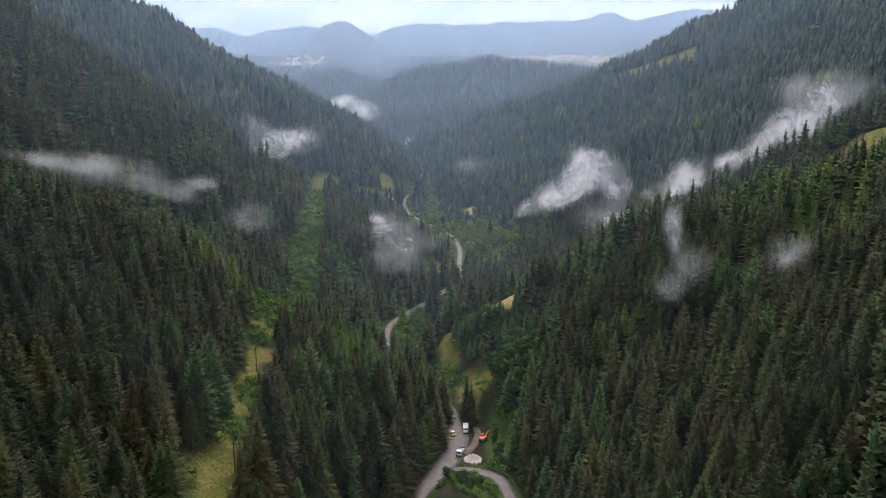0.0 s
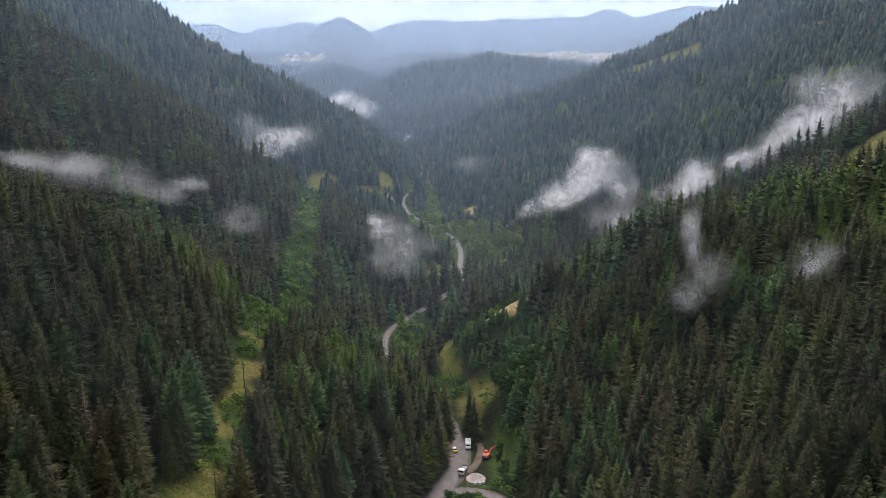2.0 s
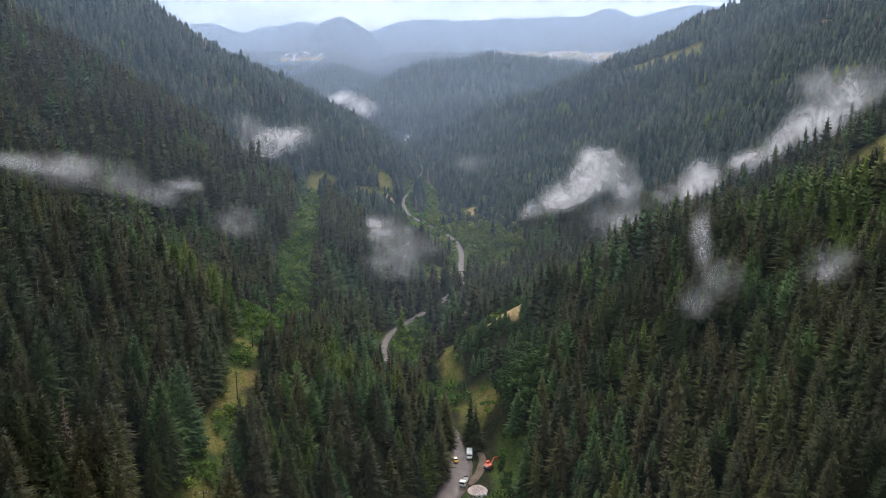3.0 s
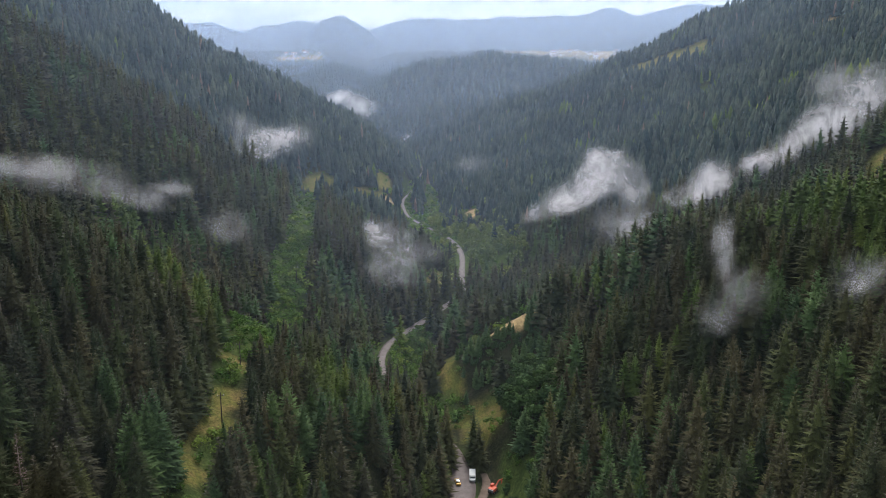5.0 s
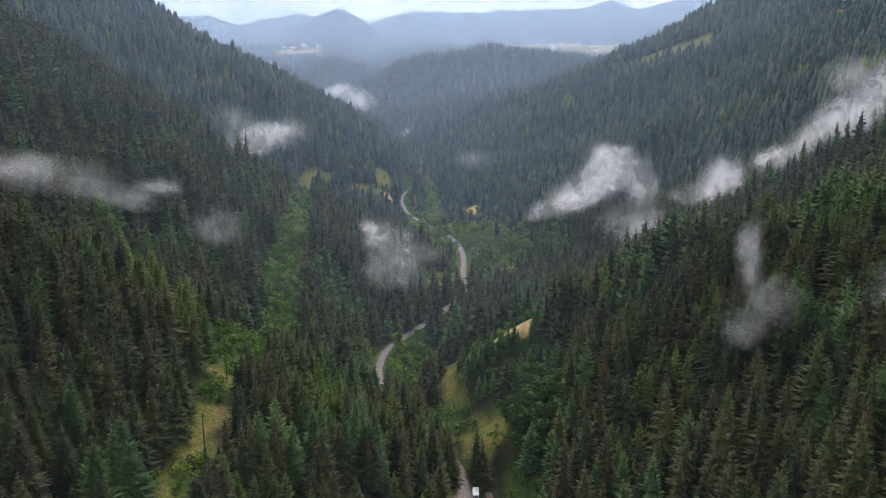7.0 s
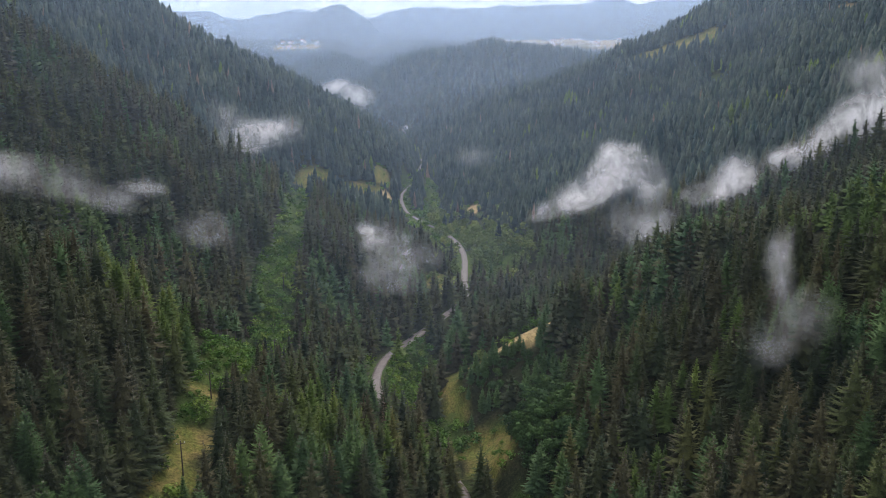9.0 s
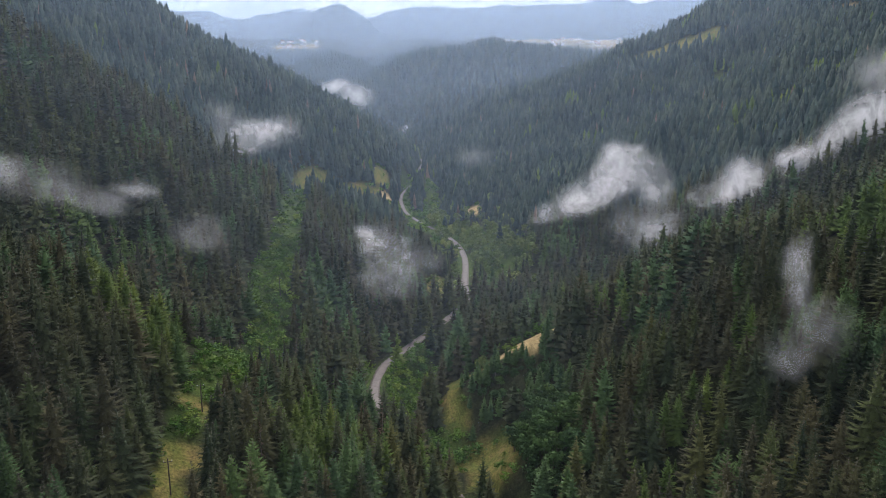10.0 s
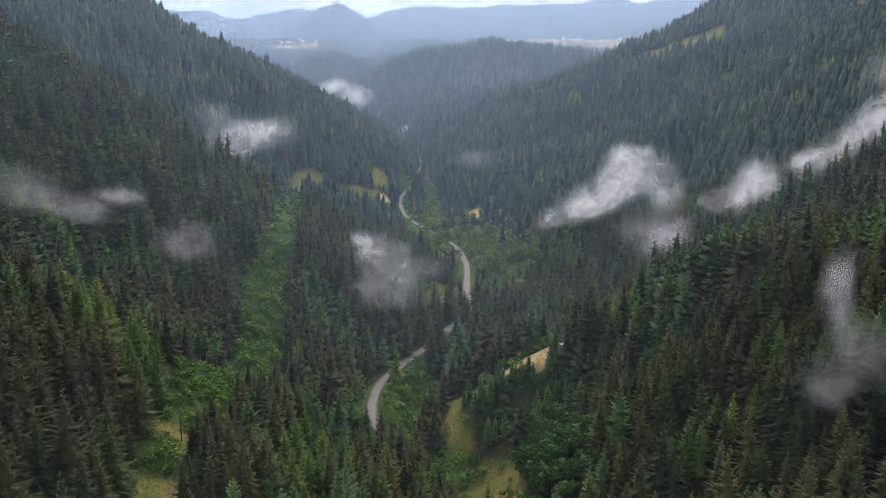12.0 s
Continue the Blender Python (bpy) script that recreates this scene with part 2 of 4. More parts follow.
M_ORANGE = simple_mat("orange_red_paint", (.62, .085, .035), (.75, .125, .05), 1.2, .45, .5)
M_YELLOW = simple_mat("yellow_paint", (.66, .36, .05), (.78, .47, .09), 1.2, .4, .5)
M_POLE = simple_mat("weathered_pole_wood", (.05, .042, .036), (.11, .095, .08), 3, .9, .15)
M_ROOF = simple_mat("red_roof_tiles", (.42, .16, .10), (.55, .25, .17), .3, .8, .2)
M_WALL = simple_mat("pale_render", (.62, .58, .52), (.78, .76, .72), .2, .9, .2)
M_PANE = simple_mat("window_pane", (.05, .06, .07), (.09, .1, .11), .3, .15, .5)


def mist_mat(name, density, size, tint=(.90, .865, .90), warp=1.5, torn=.75):
    """Thin vapour on a sheet: thins out to the sheet's edges, its outline drawn out and torn into wisps."""
    m = bpy.data.materials.new(name)
    m.use_nodes = True
    nt = m.node_tree
    nt.nodes.clear()
    L = nt.links.new

    def mth(op, a, b=None, clamp=False):
        n = nt.nodes.new("ShaderNodeMath")
        n.operation, n.use_clamp = op, clamp
        for k, v in enumerate((a, b)):
            if v is None:
                continue
            if isinstance(v, (int, float)):
                n.inputs[k].default_value = v
            else:
                L(v, n.inputs[k])
        return n.outputs[0]

    def step(v, lo, hi):
        n = nt.nodes.new("ShaderNodeMapRange")
        n.interpolation_type = "SMOOTHSTEP"
        n.inputs["From Min"].default_value, n.inputs["From Max"].default_value = lo, hi
        L(v, n.inputs["Value"])
        return n.outputs[0]
    uv, sep, drift = nt.nodes.new("ShaderNodeUVMap"), nt.nodes.new("ShaderNodeSeparateXYZ"), nt.nodes.new("ShaderNodeSeparateColor")
    L(uv.outputs[0], sep.inputs[0])
    big = world_noise(nt, 1 / size, 6, .58, (1, .35, 1.15)).node
    L(big.outputs["Color"], drift.inputs[0])
    u, v = (mth("SUBTRACT", mth("MULTIPLY", sep.outputs[k], 2.0), 1.0) for k in (0, 1))
    far_out = mth("MAXIMUM", mth("ABSOLUTE", u), mth("ABSOLUTE", v))
    wu, wv = (mth("ADD", c, mth("MULTIPLY", mth("SUBTRACT", drift.outputs[k], .5), warp)) for k, c in ((0, u), (1, v)))
    r = mth("SQRT", mth("ADD", mth("MULTIPLY", wu, wu), mth("MULTIPLY", wv, wv)))
    core = step(mth("SUBTRACT", 1.0, r), 0.0, .95)
    fine = world_noise(nt, 2.3 / size, 6, .6, (1, .35, .8))
    fine.node.inputs["Distortion"].default_value = .5
    holes = mth("ADD", mth("MULTIPLY", step(fine, .34, .62), torn), 1 - torn)
    rim = step(mth("SUBTRACT", 1.0, far_out), 0.0, .4)
    fac = mth("MULTIPLY", mth("MULTIPLY", mth("MULTIPLY", core, holes), rim), density)
    tr, df, tl, m1, m2, out = (nt.nodes.new("ShaderNode" + k) for k in ("BsdfTransparent", "BsdfDiffuse", "BsdfTranslucent", "MixShader", "MixShader", "OutputMaterial"))
    df.inputs[0].default_value = tl.inputs[0].default_value = (*tint, 1)
    m1.inputs[0].default_value = .5
    L(df.outputs[0], m1.inputs[1])
    L(tl.outputs[0], m1.inputs[2])
    L(fac, m2.inputs[0])
    L(tr.outputs[0], m2.inputs[1])
    L(m1.outputs[0], m2.inputs[2])
    L(m2.outputs[0], out.inputs[0])
    return m


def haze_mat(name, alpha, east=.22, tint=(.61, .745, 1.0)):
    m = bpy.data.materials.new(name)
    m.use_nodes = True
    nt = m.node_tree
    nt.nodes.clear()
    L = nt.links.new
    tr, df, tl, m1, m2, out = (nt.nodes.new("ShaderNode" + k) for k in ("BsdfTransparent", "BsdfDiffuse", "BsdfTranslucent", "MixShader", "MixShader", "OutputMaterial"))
    # the blue of the hazy air is this sheet's own tint
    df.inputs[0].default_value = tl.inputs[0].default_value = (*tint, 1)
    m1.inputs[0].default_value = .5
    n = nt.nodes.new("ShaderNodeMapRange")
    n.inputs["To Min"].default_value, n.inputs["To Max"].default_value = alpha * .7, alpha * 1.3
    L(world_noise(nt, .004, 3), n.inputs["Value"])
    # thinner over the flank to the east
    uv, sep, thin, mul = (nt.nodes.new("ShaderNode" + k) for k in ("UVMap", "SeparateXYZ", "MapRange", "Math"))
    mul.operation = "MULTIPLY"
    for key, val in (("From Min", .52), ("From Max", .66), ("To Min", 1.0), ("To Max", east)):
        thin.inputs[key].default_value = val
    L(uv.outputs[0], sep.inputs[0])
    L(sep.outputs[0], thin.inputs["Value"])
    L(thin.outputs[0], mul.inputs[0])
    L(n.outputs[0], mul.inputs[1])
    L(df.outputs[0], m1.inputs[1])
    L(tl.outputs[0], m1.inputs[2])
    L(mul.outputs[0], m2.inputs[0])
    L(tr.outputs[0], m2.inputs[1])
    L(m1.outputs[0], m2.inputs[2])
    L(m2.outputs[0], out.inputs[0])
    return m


# ---- mesh helpers ----
def mesh_np(name, verts, tris, mats, index=None, uv=None):
    """A mesh from arrays of corners and triangles."""
    me = bpy.data.meshes.new(name)
    verts, tris = np.ascontiguousarray(verts, np.float32), np.ascontiguousarray(tris, np.int32)
    n = tris.shape[1]
    me.vertices.add(len(verts))
    me.vertices.foreach_set("co", verts.ravel())
    me.loops.add(tris.size)
    me.loops.foreach_set("vertex_index", tris.ravel())
    me.polygons.add(len(tris))
    me.polygons.foreach_set("loop_start", np.arange(0, tris.size, n, dtype=np.int32))
    if index is not None:
        me.polygons.foreach_set("material_index", np.ascontiguousarray(index, np.int32))
    if uv is not None:
        me.uv_layers.new(name="UVMap").data.foreach_set("uv", np.ascontiguousarray(uv[tris.ravel()], np.float32).ravel())
    for m in mats:
        me.materials.append(m)
    me.update(calc_edges=True)
    return me


def part(name, bm, material, parent, label=""):
    me = bpy.data.meshes.new(name)
    bm.to_mesh(me)
    bm.free()
    me.materials.append(material)
    ob = new(name, me)
    ob.parent = parent
    return tagged(ob, label)


def thing(name, x, y, z, turn=0, **tags):
    ob = new(name)
    ob.matrix_basis = pose(x, y, z, 0, 0, turn)
    return tagged(ob, **tags)


def box(bm, x, y, z, sx, sy, sz, rx=0, ry=0, rz=0, bevel=0.0):
    """A box of that size round its middle, its edges bevelled."""
    made = bmesh.ops.create_cube(bm, size=1, matrix=pose(x, y, z, rx, ry, rz) @ Matrix.Diagonal((sx, sy, sz, 1)))["verts"]
    if bevel:
        edges = {e for v in made for e in v.link_edges}
        bmesh.ops.bevel(bm, geom=list(edges), offset=bevel, segments=2, affect="EDGES", profile=.7)
    return bm


def rod(bm, a, b, ra, rb=None, n=8):
    a, b = Vector(a), Vector(b)
    m = Matrix.Translation((a + b) / 2) @ (b - a).to_track_quat("Z", "Y").to_matrix().to_4x4()
    bmesh.ops.create_cone(bm, cap_ends=True, segments=n, radius1=ra, radius2=ra if rb is None else rb, depth=(b - a).length, matrix=m)
    return bm


def BM():
    return bmesh.new()


# ---- ground ----
def spread(lo, hi, fine_lo, fine_hi, step, grow):
    """Grid lines: even steps where it is fine, growing outwards."""
    out = list(np.arange(fine_lo, fine_hi + .1, step))
    s, v = step, out[-1]
    while v < hi:
        s *= grow
        v += s
        out.append(min(v, hi))
    s, v, low = step, fine_lo, []
    while v > lo:
        s *= grow
        v -= s
        low.append(max(v, lo))
    return np.array(low[::-1] + out)


GX, GY = spread(-3000, 3000, -130, 130, 3.0, 1.045), spread(-500, 4800, 105, 430, 3.2, 1.022)
GX, GY = np.union1d(GX, np.arange(-560.5, -240, 16)), np.union1d(GY, np.arange(3640.5, 3830, 16))   # finer round the peak
gx, gy = np.meshgrid(GX, GY)
gz = ground_z(gx, gy)


def mesh_z(x, y):
    """The height of the drawn ground, between its corners."""
    i, j = np.clip(np.searchsorted(GX, x) - 1, 0, len(GX) - 2), np.clip(np.searchsorted(GY, y) - 1, 0, len(GY) - 2)
    u, v = (x - GX[i]) / (GX[i + 1] - GX[i]), (y - GY[j]) / (GY[j + 1] - GY[j])
    return (gz[j, i] * (1 - u) + gz[j, i + 1] * u) * (1 - v) + (gz[j + 1, i] * (1 - u) + gz[j + 1, i + 1] * u) * v


# places without conifers: x, y, half widths, kind (0 grass, 1 dry grass, 2 lush scrub)
STRIP = np.array([(-43.6, 121.2, 0), (-49.6, 148.0, 0), (-51.5, 180.4, 0), (-53, 203.4, 0), (-57.4, 235.6, 0), (-59.4, 260.9, 0), (-60, 307.5, 0), (-61, 341.8, 0), (-64, 372, 0), (-65, 402, 0), (-66, 440, 0), (-71, 490, 0), (-80, 546, 0), (-88, 628, 0)], float)
MEADOWS = []


def clearing(x, y, half_x, half_y, kind):
    MEADOWS.append((x, y, half_x, half_y, kind))


clearing(14, 216, 9, 9, 2)
clearing(12.6, 218.1, 10, 10.5, 2)
clearing(31, 252, 5, 14, 2)
clearing(31, 258, 4, 12, 2)
clearing(25.7, 291.6, 7, 9.6, 0)
clearing(19.5, 305, 12, 8.5, 0)
clearing(8.8, 310.3, 6, 9.3, 2)
clearing(12, 330, 4.5, 14, 0)
clearing(52, 342, 5, 5.5, 1)
clearing(45, 343, 6, 6.5, 1)
clearing(14, 345, 5, 5, 0)
clearing(38, 346, 6, 6.5, 1)
clearing(31, 348, 5.5, 6, 1)
clearing(17, 348, 5, 5, 0)
clearing(-5.2, 348.5, 9, 14, 2)
clearing(24, 349, 5, 5, 0)
clearing(1, 368, 7, 14, 2)
clearing(260.8, 390.5, 34, 25.6, 0)
clearing(11, 469, 8, 25.6, 0)
clearing(44, 520, 14, 40, 2)
clearing(49.1, 524, 20, 30.2, 2)
clearing(-119, 545, 16, 34.9, 2)
clearing(46, 590, 13, 34, 2)
clearing(26, 600, 12, 32, 2)
clearing(33, 638, 9, 18, 0)
clearing(37.3, 640, 12, 11.6, 2)
clearing(5.4, 653, 12, 34.9, 2)
clearing(48, 700, 7, 18, 1)
clearing(-2, 690, 10, 26, 2)
clearing(-86, 706, 20, 31, 0)
clearing(-28, 725, 10, 17, 1)
clearing(-56, 722, 12, 20, 0)
clearing(-42, 723, 14, 19, 0)
clearing(10, 730, 7, 50, 2)
clearing(-14, 750, 6, 45, 2)
clearing(-36, 778, 8, 24, 0)
clearing(14, 800, 7, 60, 2)
clearing(-12, 850, 6, 45, 2)
clearing(352.6, 902, 14, 25.6, 2)
clearing(505, 935, 9, 14, 1)
clearing(2, 960, 6, 60, 2)
clearing(374, 1044, 34, 22, 0)
clearing(322, 1066, 42, 26, 0)
clearing(-32.5, 1332, 14, 25.6, 1)
clearing(-455, 2850, 75, 40, 1)
clearing(760, 2860, 90, 60, 1)
clearing(-400, 2880, 40, 25, 0)
clearing(650, 2915, 230, 75, 0)
clearing(560, 2960, 200, 50, 1)


def cover(x, y):
    """How open the ground is, as grass, dry grass and scrub."""
    x, y = np.asarray(x, float), np.asarray(y, float)
    wx, wy = x + 2.5 * waves(x, y, 17, 11), y + 2.5 * waves(x, y, 15, 12)
    out = [np.zeros(x.shape) for _ in range(3)]
    for mx, my, hx, hy, kind in MEADOWS:
        k = np.clip((1.25 - np.hypot((wx - mx) / hx, (wy - my) / hy)) * 4, 0, 1)
        out[kind] = np.maximum(out[kind], k)
    d, _ = near_line(wx, wy, STRIP)
    half = np.where(y < 273, 6.0, np.where(y > 330, 8.6, 8.2))
    k = np.clip((half - d) / 2, 0, 1)
    grassy = np.clip((waves(x, y, 22, 21) + np.clip((210 - np.abs(y - 220)) / 100, -1, 1) * .2 + .25) * 2, 0, 1) * (y < 262)
    out[0] = np.maximum(out[0], k * grassy)
    out[2] = np.maximum(out[2], k * (1 - grassy))
    d, _ = near_line(x, y, ROAD_LINE)
    out[2] = np.maximum(out[2], np.clip((np.where(((y > 360) & (y < 448)) | (y < 312) | (y > 552), road_half(y) + 1.0, 7.5) - d) / 2, 0, 1))
    d, _ = near_line(x, y, BRANCH_LINE)
    out[2] = np.maximum(out[2], np.clip((6.5 - d) / 2, 0, 1))
    return out


cov = cover(gx, gy)
ny, nx = gx.shape
k = np.arange(ny * nx).reshape(ny, nx)
quads = np.stack([k[:-1, :-1], k[:-1, 1:], k[1:, 1:], k[1:, :-1]], -1).reshape(-1, 4)
me = mesh_np("ground", np.stack([gx, gy, gz], -1).reshape(-1, 3), quads, [M_GROUND])
me.polygons.foreach_set("use_smooth", np.ones(len(quads), bool))
col = me.attributes.new("cover", "FLOAT_COLOR", "POINT")
col.data.foreach_set("color", np.stack([*(c.ravel() for c in cov), np.ones(ny * nx)], -1).astype(np.float32).ravel())
ground = tagged(new("ground", me), "mountain valley ground with forest floor and yellow-green meadows", "ground", kind="structure")


def ribbon(name, line, half, material, label, lift=.05, edge=.35):
    """A road along a line: crowned slab with ragged, turned-down edges."""
    d = np.gradient(line[:, :2], axis=0)
    d /= np.linalg.norm(d, axis=1)[:, None]
    side = np.stack([d[:, 1], -d[:, 0]], 1)
    rows = []
    for k, (off, dz) in enumerate(((-1, -.5), (-1, 0), (-.5, .05), (0, .08), (.5, .05), (1, 0), (1, -.5))):
        w = half * off + (edge * np.sin(np.arange(len(line)) * (1.7 + k)) if abs(off) == 1 else 0)
        rows.append(np.column_stack([line[:, :2] + side * np.reshape(w, (-1, 1)), line[:, 2] + lift + dz]))
    v = np.stack(rows, 1)
    n, m = v.shape[:2]
    k = np.arange(n * m).reshape(n, m)
    q = np.stack([k[:-1, :-1], k[:-1, 1:], k[1:, 1:], k[1:, :-1]], -1).reshape(-1, 4)
    me = mesh_np(name, v.reshape(-1, 3), q, [material])
    return tagged(new(name, me), label, "road", kind="structure")


ribbon("road", ROAD_LINE, road_half(ROAD_LINE[:, 1]), M_ROAD, "narrow grey worn mountain road winding through the valley")
ribbon("road_branch", BRANCH_LINE, np.full(len(BRANCH_LINE), 2.4), M_ROAD, "narrow grey asphalt road curving off at the fork", lift=.056)
# ---- trees ----
def stem(height, radius, sides=6, low=0.0):
    a = np.arange(sides) * 6.2832 / sides
    ring = np.stack([np.cos(a), np.sin(a), 0 * a], 1)
    v = np.vstack([ring * radius + (0, 0, low - 1.0), ring * radius * .5 + (0, 0, height * .55), [[0, 0, height * .985]]])
    k = np.arange(sides)
    j = (k + 1) % sides
    t = np.vstack([np.stack([k, j, j + sides], 1), np.stack([k, j + sides, k + sides], 1), np.stack([k + sides, j + sides, 0 * k + 2 * sides], 1)])
    return v, t


def joined(*pieces):
    vs, ts, n = [], [], 0
    for v, t in pieces:
        vs.append(v)
        ts.append(t + n)
        n += len(v)
    return np.vstack(vs), np.vstack(ts)


def spruce(seed, height, radius, whorls, per, fingers, bare=.06, droop=.3, taper=.8, wide=.16, missing=.05, fill=.45):
    """A conifer's crown and its bare bough wood: whorls of sagging boughs, each a folded spray with side twigs like a feather."""
    r = np.random.RandomState(seed)
    f, a = [], []
    for k in range(whorls):
        g = 1 - (1 - (k + .5) / whorls) ** 1.15
        n = max(4, int(round(per * (1 - .4 * g))))
        f.append(np.clip(g + r.uniform(-.45, .45, n) / whorls, 0, .985))
        a.append(r.uniform(0, 6.283) + (np.arange(n) + r.uniform(-.3, .3, n)) * 6.283 / n)
    f, a = np.concatenate(f), np.concatenate(a)
    there = r.uniform(0, 1, len(f)) >= missing
    f, a = f[there], a[there]
    n = len(f)
    h = height * (bare + (1 - bare) * f)
    ln = (radius * (1 - f) ** taper * r.uniform(.74, 1.16, n) + .32 * (1 - .5 * f)) * np.where(f < .12, .72 + 2.3 * f, 1)
    drop = ln * (droop * r.uniform(.7, 1.3, n) - (droop + .55) * f ** 1.7)
    out, side, up = np.stack([np.cos(a), np.sin(a), 0 * a], 1), np.stack([-np.sin(a), np.cos(a), 0 * a], 1), np.array([0, 0, 1.0])

    def along(g):
        """A point on each bough's spine."""
        return out * (ln * g)[:, None] + up * (h - drop * g - .11 * ln * np.sin(np.pi * g))[:, None]
    w = (wide * ln + .10)[:, None]
    base, mid, tip = along(0 * ln), along(.5 + 0 * ln), along(1 + 0 * ln)
    low = along(.42 + 0 * ln)
    left, right = low + side * w - up * w * .5, low - side * w - up * w * .5
    o = np.arange(n)[:, None, None] * 5
    faces = [[0, 2, 1], [0, 1, 3], [2, 4, 1], [1, 4, 3]] if fingers else [[0, 2, 4], [0, 4, 3]]
    pieces = [(np.stack([base, mid, left, right, tip], 1).reshape(-1, 3), (np.array(faces)[None] + o).reshape(-1, 3))]
    for j in range(fingers):
        for sgn in (-1, 1):
            g = .16 + (j + r.uniform(.1, .9, n)) / fingers * .62
            p, q = along(g - .085), along(g + .055)
            l = ln * (.60 - .46 * g) * r.uniform(.75, 1.25, n) + .10
            d = a + sgn * r.uniform(.55, .95, n)
            e = along(g) + np.stack([np.cos(d) * l, np.sin(d) * l, -l * r.uniform(.22, .6, n)], 1)
            pieces.append((np.stack([p, q, e], 1).reshape(-1, 3), np.arange(n * 3).reshape(-1, 3)))
    if fill:
        # the shaded inner twigs round the stem
        i = np.arange(6)
        for k in range(5):
            g = k / 6.5
            b = r.uniform(0, 6) + i * 1.047
            rr = radius * fill * (1 - g) * r.uniform(.7, 1.2, 6)
            v = np.vstack([np.stack([np.cos(b) * rr, np.sin(b) * rr, 0 * b + height * (bare + (1 - bare) * g)], 1), [[0, 0, height * (bare + (1 - bare) * min(1, g + .3))]]])
            pieces.append((v, np.stack([i, (i + 1) % 6, 0 * i + 6], 1)))
    wood = []
    if fingers > 1:
        p, q, e = base + side * .045 + up * .05, base - side * .045 + up * .05, along(.66 + 0 * ln) + up * .07
        wood = [(np.stack([p, q, e], 1).reshape(-1, 3), np.arange(n * 3).reshape(-1, 3))]
    return joined(*pieces), wood


def cone_tree(seed, height, radius, tiers, sides):
    """A far conifer: ragged tiers of flaps."""
    r = np.random.RandomState(seed)
    pieces = []
    for k in range(tiers):
        f = k / tiers
        lo, hi = height * (.08 + .92 * f), min(height, height * (.08 + .92 * (f + 1.9 / tiers)))
        a = r.uniform(0, 6.283) + np.arange(sides) * 6.283 / sides
        rr = radius * (1 - f) ** .9 * r.uniform(.72, 1.2, sides)
        v = np.vstack([np.stack([np.cos(a) * rr, np.sin(a) * rr, lo + r.uniform(-.04, .04, sides) * height], 1), [[0, 0, hi]]])
        j = np.arange(sides)
        pieces.append((v, np.stack([j, (j + 1) % sides, 0 * j + sides], 1)))
    return joined(*pieces)


def leafy(seed, height, radius, leaves, size, low=.12):
    """A broadleaf crown: clumps of small leaf sprays round several limbs."""
    r = np.random.RandomState(seed)
    lumps = np.column_stack([r.uniform(-.55, .55, 9) * radius, r.uniform(-.55, .55, 9) * radius, height * r.uniform(low + .2, .82, 9)])
    lr = radius * r.uniform(.38, .62, 9)
    which = r.randint(0, 9, leaves)
    d = r.normal(size=(leaves, 3))
    d /= np.linalg.norm(d, axis=1)[:, None]
    p = lumps[which] + d * (lr[which] * r.uniform(.75, 1.08, leaves))[:, None] * (1, 1, .85)
    a = np.cross(d + r.normal(scale=.45, size=d.shape), (0.3, .2, 1))
    a /= np.linalg.norm(a, axis=1)[:, None] + 1e-9
    b = np.cross(d, a)
    s = size * r.uniform(.6, 1.3, leaves)[:, None]
    v = np.stack([p - a * s - b * s * .3, p + a * s - b * s * .3 + d * s * .3, p + b * s * .9 - d * s * .2], 1).reshape(-1, 3)
    return v, np.arange(leaves * 3).reshape(-1, 3)


def limbs(seed, height, radius, n=6):
    r = np.random.RandomState(seed)
    pieces = [stem(height * .7, height * .028)]
    for k in range(n):
        v, t = stem(1.0, .035 * height * .4, 4)
        a, f = r.uniform(0, 6.283), r.uniform(.25, .6)
        tip = np.array([np.cos(a) * radius * .6, np.sin(a) * radius * .6, height * (f + .25)])
        root = np.array([0, 0, height * f])
        w = np.clip(v[:, 2:3], 0, 1)
        pieces.append((v * (1, 1, 0) * .6 + root + w * (tip - root), t))
    return joined(*pieces)


def scatter(rng, x0, x1, y0, y1, gap, wild=.45):
    """Jittered rows of places."""
    xs, ys = np.arange(x0, x1, gap), np.arange(y0, y1, gap * .9)
    x, y = np.meshgrid(xs, ys)
    x = x + (np.arange(len(ys)) % 2)[:, None] * gap * .5
    return (x + rng.uniform(-wild, wild, x.shape) * gap).ravel(), (y + rng.uniform(-wild, wild, x.shape) * gap).ravel()


def planted(model, x, y, z, scale, turn):
    """Copies of one model's corners at many places, as arrays."""
    v, t = model
    c, s = np.cos(turn)[:, None], np.sin(turn)[:, None]
    sx, sz = scale[:, :1], scale[:, 1:2]
    px, py, pz = v[:, 0][None], v[:, 1][None], v[:, 2][None]
    out = np.stack([(px * c - py * s) * sx + x[:, None], (px * s + py * c) * sx + y[:, None], pz * sz + z[:, None]], -1)
    n = len(v)
    tri = t[None] + (np.arange(len(x)) * n)[:, None, None]
    return out.reshape(-1, 3), tri.reshape(-1, 3)


